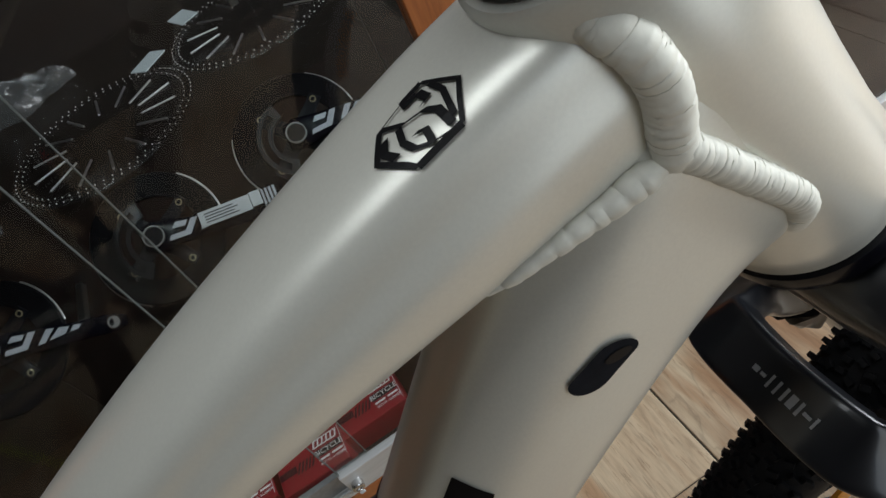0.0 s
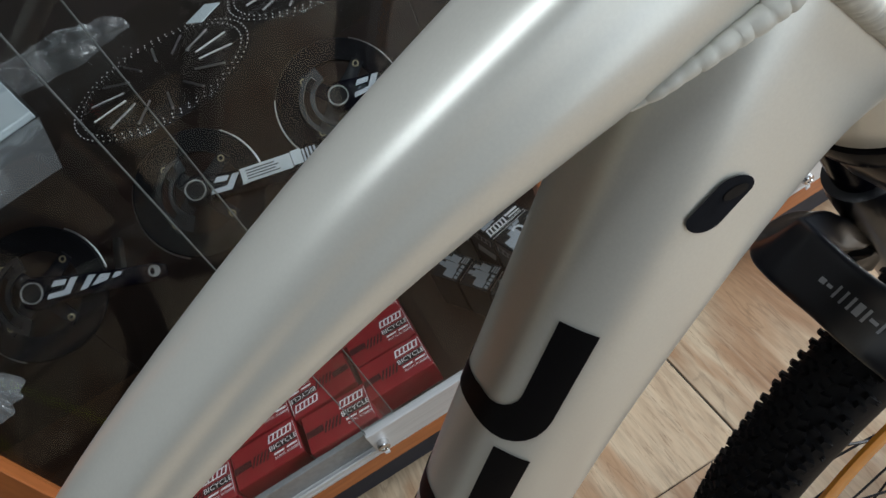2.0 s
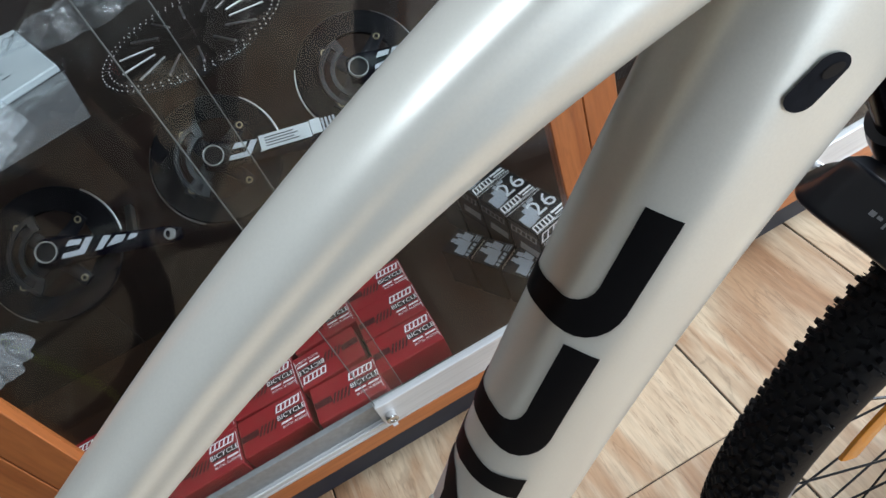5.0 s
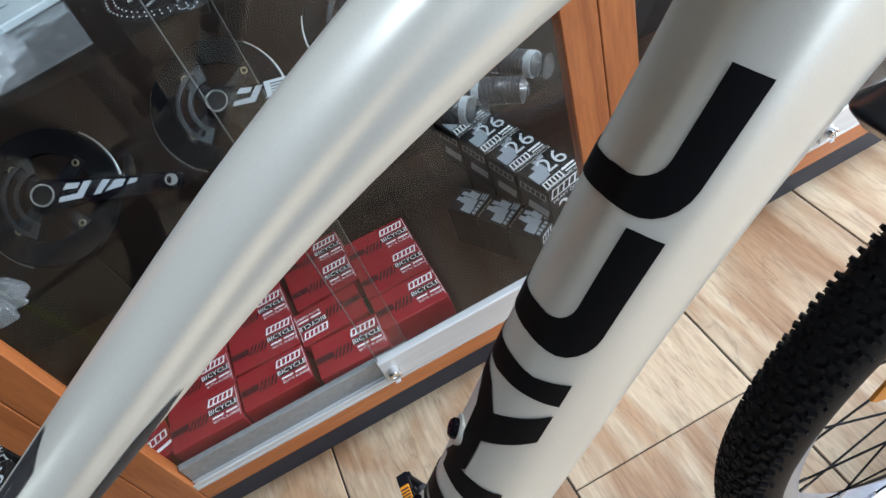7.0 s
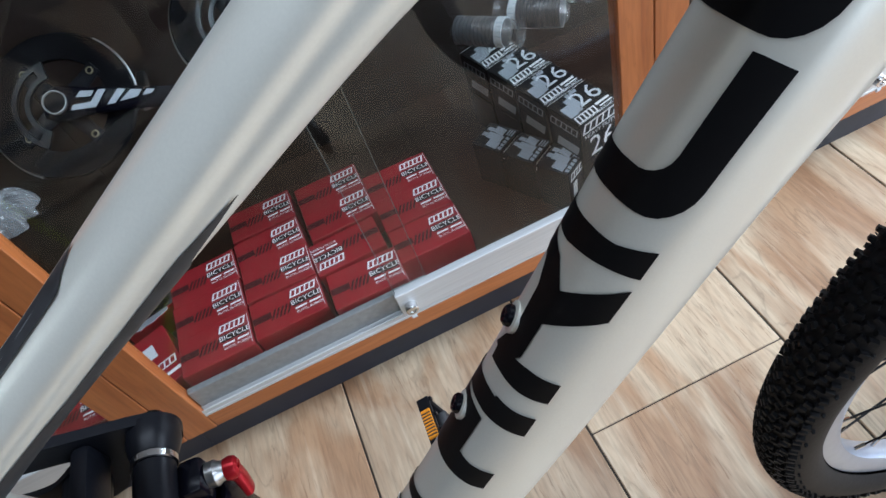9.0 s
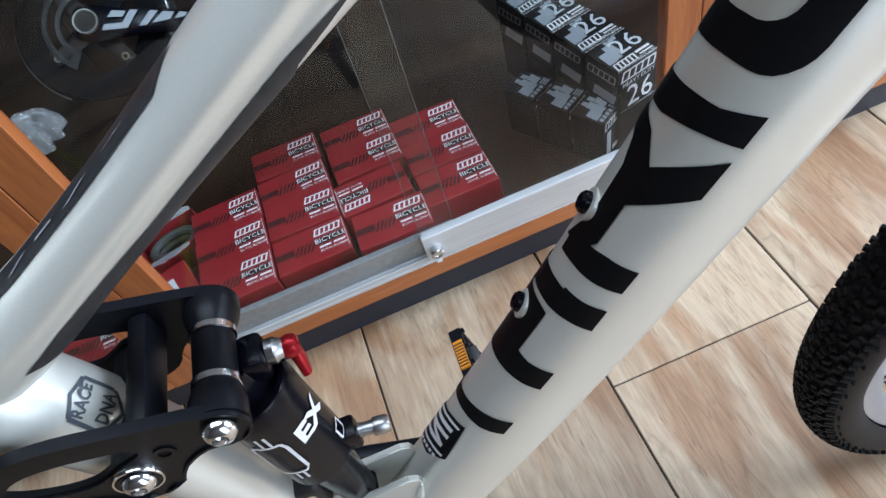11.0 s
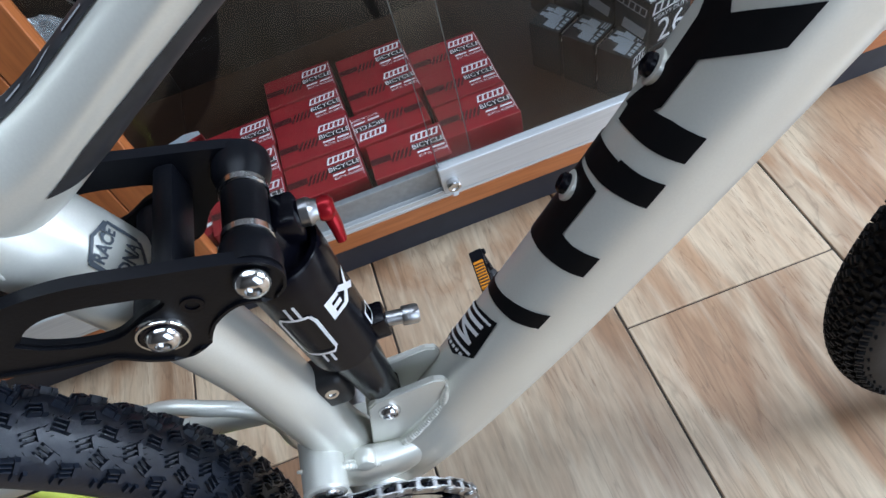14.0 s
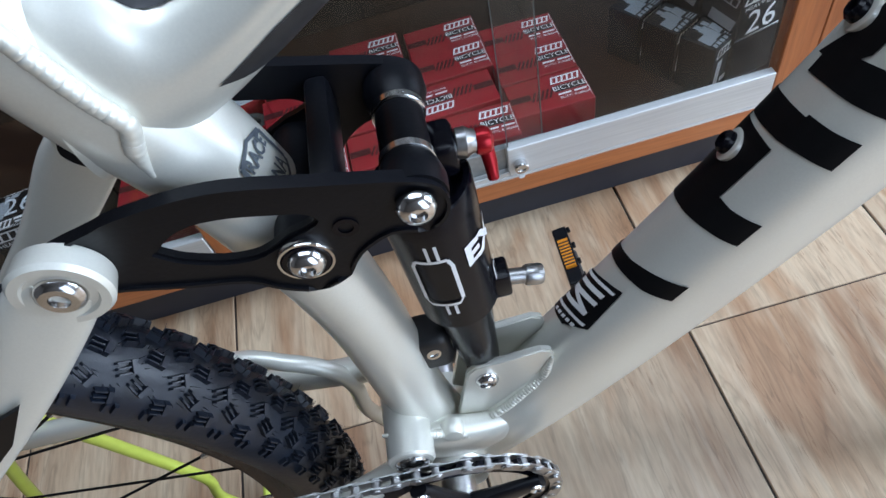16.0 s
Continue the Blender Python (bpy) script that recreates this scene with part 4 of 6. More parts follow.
def stroke(rows, power, pts, wide, mat, parent, name="printed_line", lift=0.0005, closed=False):
    """A thin printed line on a tube's skin through (s, degrees) points; wide in s units and degrees."""
    if closed:
        pts = pts + [pts[0]]
    bm = bmesh.new()
    for (s0, a0), (s1, a1) in zip(pts, pts[1:]):
        n = max(1, int(abs(a1 - a0) / 4), int(abs(s1 - s0) / 0.004))
        ds, da = s1 - s0, (a1 - a0)
        for k in range(n):
            q0, q1 = k / n, (k + 1) / n
            if abs(ds) * 60 > abs(da) * 0.6:
                off = ((0, -wide[1] / 2), (0, wide[1] / 2))
            else:
                off = ((-wide[0] / 2, 0), (wide[0] / 2, 0))
            quad = [(s0 + ds * q0 + off[0][0], a0 + da * q0 + off[0][1]), (s0 + ds * q1 + off[0][0], a0 + da * q1 + off[0][1]), (s0 + ds * q1 + off[1][0], a0 + da * q1 + off[1][1]), (s0 + ds * q0 + off[1][0], a0 + da * q0 + off[1][1])]
            bm.faces.new([bm.verts.new(surface(rows, max(0, min(1, s)), radians(a), lift, power)) for s, a in quad])
    return part(name, bm, mat, parent)


# printed frame and marks on the can
stroke(can_rows, 2.0, [(0.31, 148), (0.31, 184), (0.36, 190), (0.72, 190), (0.785, 186), (0.785, 148), (0.73, 143), (0.36, 143)], (0.026, 5), WHITE_INK, shock, closed=True)
for a in (166, 177):
    stroke(can_rows, 2.0, [(0.80, a), (0.935, a)], (0.024, 4), WHITE_INK, shock)
    stroke(can_rows, 2.0, [(0.19, a), (0.295, a)], (0.024, 4), WHITE_INK, shock)
bm = text_mesh("EX", 0.0185, 0.0, 0.0008)
for v in bm.verts:
    v.co = surface(can_rows, 0.695 + v.co.y / 0.075, radians(237) + v.co.x / 0.0214, 0.0006, 2.0)
part("lettering", bm, WHITE_INK, shock, "white printed letters")
stroke(can_rows, 2.0, [(0.17, 252), (0.17, 272), (0.32, 272), (0.32, 252)], (0.016, 4), WHITE_INK, shock, closed=True)

for side in (-1, 1):
    bm = bmesh.new()
    outline = [(-0.163, 0.449), (-0.157, 0.4545), (-0.138, 0.4545), (-0.118, 0.4575), (-0.112, 0.454), (-0.1105, 0.447), (-0.118, 0.425), (-0.143, 0.399), (-0.169, 0.384), (-0.177, 0.391), (-0.171, 0.415)]
    plate(bm, outline, side * 0.0092, side * 0.0138, 0.001)
    br = part("shock_bracket", bm, PEARL, bike)
    part("bracket_bolt", lathe(bmesh.new(), (EYE_LOW[0], side * 0.0138, EYE_LOW[1]), (0, side, 0), [(0, 0.0072), (0.002, 0.0070), (0.0042, 0.0050), (0.0045, 0.003), (0.003, 0.0026), (0.003, 0.0005)], 28), CHROME, br, "polished steel bolt")
part("weld", weld_bead([(-0.112, -0.0145, 0.448), (-0.119, -0.0155, 0.426), (-0.144, -0.0175, 0.400), (-0.168, -0.0195, 0.384)], 0.0030, False, 0.22, 0.8), PEARL, bike, "rippled weld seam along the bracket")
bm = box_mesh((-0.191, -0.008, 0.452), (-0.1675, 0.014, 0.486), 0.006, 3)
part("cable_guide", bm, BLACK_PLASTIC, bike, "black cable guide with a steel screw")
part("guide_screw", lathe(bmesh.new(), (-0.1780, -0.0078, 0.474), (0.1, -1, 0.15), [(0, 0.0042), (0.0015, 0.0042), (0.0015, 0.0026), (0.0005, 0.0024), (0.0005, 0.0005)], 20), CHROME, bike)

# crankset, chain and pedals
CR = (-0.190, 0.338)
bm = bmesh.new()
teeth, R0, R1 = 32, 0.0625, 0.0685
outer = []
for k in range(teeth * 4):
    a = 2 * math.pi * k / (teeth * 4)
    r = R1 if k % 4 in (1, 2) else R0 + 0.0015
    outer.append((CR[0] + r * math.cos(a), CR[1] + r * math.sin(a)))
inner = [(CR[0] + 0.053 * math.cos(2 * math.pi * k / 64), CR[1] + 0.053 * math.sin(2 * math.pi * k / 64)) for k in range(64)]
rings = [([bm.verts.new((x, y, z)) for x, z in outer], [bm.verts.new((x, y, z)) for x, z in inner]) for y in (-0.0515, -0.0485)]
for o, h in rings:
    es = [bm.edges.new((v[k], v[(k + 1) % len(v)])) for v in (o, h) for k in range(len(v))]
    bmesh.ops.triangle_fill(bm, use_beauty=True, edges=es)
for n in (0, 1):
    p, q = rings[0][n], rings[1][n]
    for k in range(len(p)):
        bm.faces.new((p[k], p[(k + 1) % len(p)], q[(k + 1) % len(q)], q[k]))
ring_part = part("chainring", bm, BLACK_GLOSS, bike, "black chainring with teeth", smooth=False)
for k in range(4):
    a = radians(20 + 90 * k)
    d = Vector((math.cos(a), 0, math.sin(a)))
    c = Vector((CR[0], -0.0555, CR[1]))
    rows = [(*(c + d * 0.012), 0.006, 0.013), (*(c + d * 0.035), 0.0045, 0.010), (*(c + d * 0.054), 0.004, 0.008), (*(c + d * 0.060), 0.0035, 0.006)]
    part("spider_arm", sweep(bmesh.new(), rows, 16, 3.0), BLACK_ANOD, ring_part)
    part("ring_bolt", lathe(bmesh.new(), c + d * 0.055 + Vector((0, -0.004, 0)), (0, -1, 0), [(0, 0.0052), (0.0015, 0.005), (0.002, 0.003), (0.001, 0.0026), (0.001, 0.0005)], 16), CHROME, ring_part, "bright steel ring bolt")
CRANK_GREY = material("dark_blue_grey_crank", (0.10, 0.115, 0.15), 0.32, 0.35, 0.15, 120, coat=0.3)
d = Vector((-0.916, 0, 0.401))
c = Vector((CR[0], -0.066, CR[1]))
rows = [(*(c - d * 0.020), 0.008, 0.010), (*(c - d * 0.012), 0.0105, 0.0175), (*c, 0.011, 0.0185), (*(c + d * 0.03 + Vector((0, -0.002, 0))), 0.0095, 0.0145), (*(c + d * 0.10 + Vector((0, -0.008, 0))), 0.008, 0.0125), (*(c + d * 0.165 + Vector((0, -0.012, 0))), 0.0075, 0.0135), (*(c + d * 0.180 + Vector((0, -0.012, 0))), 0.006, 0.009)]
part("crank_arm", sweep(bmesh.new(), rows, 24, 3.2), CRANK_GREY, bike, "dark blue-grey crank arm")
c2 = Vector((CR[0], 0.070, CR[1]))
rows = [(*(c2 + d * 0.018), 0.008, 0.012), (*c2, 0.010, 0.0165), (*(c2 - d * 0.10), 0.008, 0.0125), (*(c2 - d * 0.172), 0.0075, 0.012)]
part("crank_arm", sweep(bmesh.new(), rows, 24, 3.2), BLACK_ANOD, bike)
part("axle", cyl_mesh((CR[0], -0.070, CR[1]), (CR[0], 0.072, CR[1]), 0.012, seg=28), STEEL, bike)


def build_pedal(at, turn):
    ped = part("pedal", cyl_mesh((0, -0.062, 0), (0, 0.027, 0), 0.0080, seg=20), BLACK_PLASTIC, bike, "black cage pedal with orange reflectors")
    ped.matrix_basis = pose(*at, 0, turn, 0)
    bm = bmesh.new()
    for x in (-0.040, 0.040):
        add_box(bm, (x - 0.0022, -0.030, -0.0065), (x + 0.0022, 0.030, 0.0065), 0.0015, 2)
        for k in range(4):
            y = -0.026 + k * 0.0172
            add_box(bm, (x - 0.0025, y - 0.002, 0.0065), (x + 0.0025, y + 0.002, 0.0095), 0.0006)
    for y in (-0.030, 0.0255):
        add_box(bm, (-0.040, y, -0.0065), (0.040, y + 0.0045, 0.0065), 0.0015)
    part("cage", bm, BLACK_ANOD, ped, smooth=False)
    for x in (-0.0448, 0.0448):
        comb = []
        for k in range(9):
            y = -0.0150 + k * 0.0033
            comb += [(y, 0.0), (y, 0.0012), (y + 0.0017, 0.0012), (y + 0.0017, 0.0)]
        comb += [(0.0150, 0.0), (0.0150, -0.0034), (-0.0150, -0.0034)]
        sgn = 1 if x > 0 else -1
        bm = bmesh.new()
        lower = [bm.verts.new((x + sgn * d, y, -0.0046)) for y, d in comb]
        upper = [bm.verts.new((x + sgn * d, y, 0.0046)) for y, d in comb]
        bm.faces.new(lower)
        bm.faces.new(upper[::-1])
        for k in range(len(comb)):
            bm.faces.new((lower[k], upper[k], upper[(k + 1) % len(comb)], lower[(k + 1) % len(comb)]))
        part("reflector", bm, ORANGE_PLASTIC, ped, "ribbed orange reflector", smooth=False)
        for k in range(8):
            y = -0.0125 + k * 0.0033
            part("rib", box_mesh((x - 0.0014, y - 0.0005, -0.0048), (x + 0.0014, y + 0.0005, 0.0048), 0.0003), BLACK_PLASTIC, ped, smooth=False)


build_pedal((-0.054, 0.138, 0.281), 79)

# chain: rollers and side plates along the upper run, round the ring and back below
def chain_path():
    r, cass = 0.0662, 0.034
    pts = []
    axle = Vector((-0.610, 0, 0.3505))
    top_a = Vector((CR[0] - 0.006, 0, CR[1] + r))
    top_b = axle + Vector((0, 0, cass))
    n = int((top_a - top_b).length / 0.0127)
    for k in range(n, -1, -1):
        pts.append(top_a + (top_b - top_a) * k / n)
    m = int(math.pi * r / 0.0127)
    for k in range(1, m + 1):
        a = math.pi / 2 - math.pi * k / m
        pts.append(Vector((CR[0] + r * math.cos(a), 0, CR[1] + r * math.sin(a))))
    low = Vector((-0.600, 0, 0.22))
    n = int((low - pts[-1]).length / 0.0127)
    last = pts[-1]
    for k in range(1, n + 1):
        pts.append(last + (low - last) * k / n)
    return pts


chain_pts = chain_path()
bm = bmesh.new()
for k, (p, q) in enumerate(zip(chain_pts, chain_pts[1:])):
    t = (q - p).normalized()
    up = t.cross(Vector((0, 1, 0)))
    wide = 0.0034 if k % 2 else 0.0024
    for s in (-1, 1):
        y0 = -0.050 + s * wide
        for yy in (y0,):
            prof = []
            for a in range(10):
                b = math.pi / 2 + math.pi * a / 9
                prof.append(p + t * (0.0042 * math.cos(b)) + up * (0.0042 * math.sin(b)))
            for a in range(10):
                b = -math.pi / 2 + math.pi * a / 9
                prof.append(q + t * (0.0042 * math.cos(b)) + up * (0.0042 * math.sin(b)))
            va = [bm.verts.new((v.x, yy - 0.0005, v.z)) for v in prof]
            vb = [bm.verts.new((v.x, yy + 0.0005, v.z)) for v in prof]
            bm.faces.new(va)
            bm.faces.new(vb[::-1])
            for j in range(len(va)):
                bm.faces.new((va[j], vb[j], vb[(j + 1) % len(va)], va[(j + 1) % len(va)]))
    add_cyl(bm, (p.x, -0.0545, p.z), (p.x, -0.0455, p.z), 0.0030, seg=10)
part("chain", bm, STEEL, bike, "bright oiled roller chain", kind="stuff")
part("cassette", lathe(bmesh.new(), (-0.610, -0.062, 0.3505), (0, 1, 0), [(0, 0.012), (0, 0.022), (0.006, 0.026), (0.012, 0.032), (0.018, 0.042), (0.026, 0.05), (0.027, 0.02)], 40), STEEL, bike)

# bottle bosses, cable port and decals of the down tube
for s in (0.531, 0.443):
    p, q = surface(down_rows, s, radians(66), -0.002, DP), surface(down_rows, s, radians(66), 0.01, DP)
    n = (q - p).normalized()
    ring_b = part("bottle_boss", lathe(bmesh.new(), p, n, [(0, 0.0085), (0.0028, 0.0085), (0.0034, 0.0075), (0.0034, 0.005)], 24), PEARL, bike)
    part("boss_bolt", lathe(bmesh.new(), p + n * 0.003, n, [(0, 0.0058), (0.003, 0.0056), (0.0045, 0.0042), (0.0045, 0.0024), (0.0025, 0.002), (0.0025, 0.0004)], 20), BLACK_GLOSS, ring_b, "black bottle cage bolt")
port_out = []
for k in range(24):
    a = 2 * math.pi * k / 24
    along, across = 0.0052 * math.cos(a) + (0.0062 if math.cos(a) > 0 else -0.0062), 0.0050 * math.sin(a)
    port_out.append((0.8580 + along * 1.08, radians(168 + along * 420 - across * 1850)))
part("cable_port", skin_patch(down_rows, port_out, DP, 0.0010, 0.02), PORT_RUBBER, bike, "black rubber cable port")
part("port_hole", skin_patch(down_rows, [(0.8636 + 0.0040 * math.cos(a), radians(171.5 + 4.2 * math.sin(a) + 3 * math.cos(a))) for a in np.linspace(0, 2 * math.pi, 13)[:-1]], DP, 0.0014, 0.02), DECAL, bike)


def letter(*pieces):
    return part("black_letter_shape", skin_patch(down_rows, None, DP, 0.0006, 0.010, [[(s, radians(a)) for s, a in p] for p in pieces]), DECAL, bike)


def hook(s0, s1, s2, a_in, a_out, wrap):
    """A bar along the tube that turns at its lower end in a smooth bend and runs round the tube."""
    bend = [radians(q) for q in range(0, 91, 15)]
    outer = [(s0 + 0.022 - 0.023 * math.sin(q), a_out - 30 + 30 * math.cos(q)) for q in bend]
    inner = [(s1 + 0.013 - 0.015 * math.sin(q), a_in - 26 + 26 * math.cos(q)) for q in bend]
    pieces = [[(s2, a_in), (s2 + 0.001, a_out), outer[0], inner[0]]]
    for k in range(len(bend) - 1):
        pieces.append([inner[k], outer[k], outer[k + 1], inner[k + 1]])
    pieces.append([inner[-1], outer[-1], (s0 - 0.003, 84), (s1 - 0.0030, 84)])
    pieces.append([(s1 - 0.0030, 84), (s0 - 0.003, 84), (s0 - 0.004, wrap), (s1 - 0.004, wrap)])
    letter(*pieces)


hook(0.7285, 0.7435, 0.7970, 124.5, 148, 20)
hook(0.6425, 0.6605, 0.722, 122.5, 148.5, 20)
letter([(0.629, 148), (0.611, 148), (0.608, 122), (0.622, 120)], [(0.622, 120), (0.608, 122), (0.601, 80), (0.619, 84)], [(0.619, 84), (0.601, 80), (0.599, 20), (0.617, 20)])
letter([(0.603, 148), (0.579, 147.5), (0.5517, 104), (0.5772, 102)], [(0.5772, 102), (0.5909, 82), (0.5791, 66), (0.5654, 76)], [(0.5909, 82), (0.601, 40), (0.591, 36), (0.5791, 66)],
       [(0.5772, 102), (0.5654, 76), (0.5399, 78), (0.5517, 104)], [(0.5517, 104), (0.5399, 78), (0.5262, 76), (0.5223, 104)], [(0.5223, 104), (0.5262, 76), (0.506, 62), (0.509, 90)])
letter([(0.524, 146.5), (0.506, 146.5), (0.502, 120), (0.5215, 118)], [(0.5215, 118), (0.502, 120), (0.497, 70), (0.5115, 68)])
letter([(0.4905, 146.5), (0.472, 147), (0.4695, 126), (0.4875, 125)], [(0.4875, 125), (0.4695, 126), (0.4655, 100), (0.4855, 104)], [(0.4835, 104), (0.4655, 100), (0.460, 30), (0.4780, 30)])
letter([(0.4285, 146), (0.411, 146), (0.407, 121), (0.4245, 120)], [(0.4245, 120), (0.407, 121), (0.402, 90), (0.424, 104)], [(0.4605, 104), (0.424, 104), (0.402, 90), (0.396, 20), (0.4585, 20)])
letter([(0.3735, 148), (0.359, 148), (0.352, 122), (0.366, 121)], [(0.366, 121), (0.352, 122), (0.346, 90), (0.357, 90)], [(0.357, 90), (0.346, 90), (0.338, 30), (0.346, 30)])
# small badge near the bottom bracket
badge = part("badge", skin_patch(down_rows, [(0.340, radians(112)), (0.301, radians(118)), (0.283, radians(90)), (0.276, radians(50)), (0.318, radians(42)), (0.330, radians(80))], DP, 0.0006, 0.012), DECAL, bike, "small black badge with white bars")
def badge_bar(s0, a0, a1, wide, s1=None):
    pts = [(s - (107 - a) * 0.00027, a) for s, a in ((s0, a0), (s0 if s1 is None else s1, a1))]
    stroke(down_rows, DP, pts, (wide, 5), WHITE_INK, badge, "white_bar", 0.0011)


badge_bar(0.3335, 108, 50, 0.0026)
badge_bar(0.3265, 102, 56, 0.0040)
badge_bar(0.3185, 103, 56, 0.0040)
badge_bar(0.3185, 56, 103, 0.0036, 0.3075)
badge_bar(0.3075, 103, 56, 0.0040)
badge_bar(0.2995, 112, 52, 0.0026)
for a in (104, 95, 86, 77, 68):
    badge_bar(0.2935, a, a - 6, 0.0030)
# emblem, strip and underside wedge of the top tube
hexa = [(0.9115, 110), (0.9000, 127), (0.8780, 127), (0.8682, 112), (0.8754, 98), (0.8872, 95), (0.898, 94)]
stroke(top_rows, TP, hexa, (0.0030, 3.2), DECAL, bike, "emblem", 0.0006, True)
scroll = ([(0.8813, 106), (0.8793, 114), (0.8813, 120), (0.8880, 124), (0.8960, 126)], [(0.8754, 98), (0.8832, 106), (0.8931, 109), (0.897, 114), (0.8975, 124)],
          [(0.8872, 98), (0.895, 98), (0.897, 105), (0.8935, 106)], [(0.9009, 99), (0.9035, 108), (0.9000, 122)], [(0.8850, 115), (0.8891, 117), (0.8880, 124)], [(0.8745, 105), (0.8720, 111), (0.8745, 117)])
for pts in scroll:
    stroke(top_rows, TP, pts, (0.0034, 3.4), DECAL, bike, "emblem_bar", 0.0006)
strip = part("logo_strip", skin_patch(top_rows, [(s, radians(a)) for s, a in ((0.464, 84), (0.449, 116), (0.14, 117), (0.14, 84))], TP, 0.0006, 0.02), STRIP_INK, bike, "dark grey strip decal with pale bars")
for k in range(9):
    s = 0.43 - k * 0.031
    stroke(top_rows, TP, [(s, 101 + (k % 3)), (s - 0.017, 103 + (k % 2) * 6)], (0.006, 3.5), GREY_INK, strip, "grey_bar", 0.001)
upper = ((0.242, 204), (0.30, 201), (0.35, 204), (0.40, 206), (0.45, 203), (0.49, 200), (0.526, 205))
lower = ((0.246, 206), (0.30, 246), (0.35, 300), (0.40, 300), (0.45, 300), (0.49, 218), (0.527, 206))
part("black_wedge", skin_patch(top_rows, None, TP, 0.0006, 0.02, [[(s, radians(a)) for s, a in (u0, u1, l1, l0)] for u0, u1, l0, l1 in zip(upper, upper[1:], lower, lower[1:])]), STRIP_INK, bike, "black wedge decal along the underside")
# shield decal on the seat tube
seat_rows = [tuple(p) for p in smooth_line(SEAT[2:5], 10)]
shield = stroke(seat_rows, 2.0, [(0.625, 250), (0.600, 226), (0.50, 222), (0.465, 248), (0.50, 272), (0.595, 274)], (0.012, 5), SLATE_INK, bike, "shield_decal", 0.0005, True)
for words, s in (("RACE", 0.583), ("DNA", 0.512)):
    bm = text_mesh(words, 0.0086, 0.0, 0.00025)
    for v in bm.verts:
        v.co = surface(seat_rows, s + v.co.y * 6.2, radians(248 + v.co.x * 1800), 0.0006, 2.0)
    part("lettering", bm, SLATE_INK, shield)

# fork: crown, legs and arch
axle = Vector((0.535, 0, 0.3525))
crown_c = HEAD_LOW - HEAD_DIR * 0.004
part("crown_race", lathe(bmesh.new(), crown_c + HEAD_DIR * 0.003, -HEAD_DIR, [(0, 0.0335), (0.004, 0.0345), (0.010, 0.0335), (0.013, 0.030), (0.013, 0.01)], 48), BLACK_GLOSS, bike)
fork_dir = (axle - crown_c).normalized()
rows = [(*(crown_c - HEAD_DIR * 0.030 + Vector((0.004, y, 0)) + fork_dir * sag), w, h) for y, sag, w, h in ((-0.082, 0.012, 0.016, 0.016), (-0.062, 0.006, 0.024, 0.023), (-0.03, 0.0, 0.022, 0.028), (0, -0.002, 0.021, 0.031), (0.03, 0.0, 0.022, 0.028), (0.062, 0.006, 0.024, 0.023), (0.082, 0.012, 0.016, 0.016))]
fork = part("fork_crown", sweep(bmesh.new(), rows, 28, 2.6, up=tuple(HEAD_DIR)), FORK_BLACK, bike, "gloss black suspension fork crown")
for side in (-1, 1):
    base = crown_c - HEAD_DIR * 0.03 + Vector((0.004, side * 0.062, 0))
    foot = Vector((axle.x - 0.012, side * 0.058, axle.z - 0.01))
    leg_dir = (foot - base).normalized()
    part("stanchion", cyl_mesh(base, base + leg_dir * 0.20, 0.0152, seg=32), BLACK_GLOSS, fork)
    part("lower_leg", lathe(bmesh.new(), base + leg_dir * 0.115, leg_dir, [(0, 0.0155), (0.001, 0.0205), (0.012, 0.0215), (0.05, 0.0205), (0.2, 0.0195), (0.33, 0.0175), (0.36, 0.014), (0.385, 0.008)], 32), FORK_BLACK, fork, "black fork lower")
FACE_UP, FACE_ACROSS = Vector((-0.55, 0, 0.835)), Vector((0.835, 0, 0.55))
arch_half = [(0.394, 0.068, 0.586, 0.010, 0.015), (0.370, 0.067, 0.622, 0.010, 0.016), (0.338, 0.061, 0.652, 0.010, 0.017), (0.3115, 0.046, 0.6745, 0.0095, 0.0175), (0.3055, 0.034, 0.6805, 0.009, 0.0175), (0.3035, 0.016, 0.6825, 0.009, 0.017)]
arch_ctrl = arch_half + [(0.3032, 0.0, 0.6828, 0.009, 0.0165)] + [(x, -y, z, w, h) for x, y, z, w, h in reversed(arch_half)]
part("fork_arch", sweep(bmesh.new(), [tuple(r) for r in smooth_line(arch_ctrl, 6)], 64, 9.0, up=tuple(FACE_UP)), FORK_BLACK, fork, "black fork brace with a pale marking")
bm = bmesh.new()
face = Vector((0.3032, 0, 0.6828)) + FACE_UP * 0.0094
for k, (wide, high) in enumerate(((0.0034, 0.003), (0.0030, 0.0018), (0.0014, 0.0072), (0.0014, 0.0072), (0.0016, 0.0072), (0.0036, 0.0066), (0.0016, 0.0072), (0.0044, 0.0018), (0.0014, 0.0060))):
    y = 0.0075 - 0.0044 * k
    vs = [bm.verts.new(face + Vector((0, y + wide / 2 * i, 0)) + FACE_ACROSS * (high / 2 * j + 0.0008)) for i, j in ((-1, -1), (1, -1), (1, 1), (-1, 1))]
    bm.faces.new(vs)
part("brace_marking", bm, GREY_INK, fork, "row of pale grey bars", smooth=False)
part("spoke_reflector", sweep(bmesh.new(), [(axle.x + 0.256 * math.cos(radians(q)), -0.018, axle.z + 0.256 * math.sin(radians(q)), 0.0025, 0.0095) for q in np.linspace(132, 157, 14)], 12, 4.0), ORANGE_PLASTIC, bike, "long curved orange spoke reflector")

# ---- display stand that holds the rear wheel ----
stand = thing("bike_stand", "neon yellow bent-tube bicycle stand on the floor", "bike stand", pose(0, 0, 0))
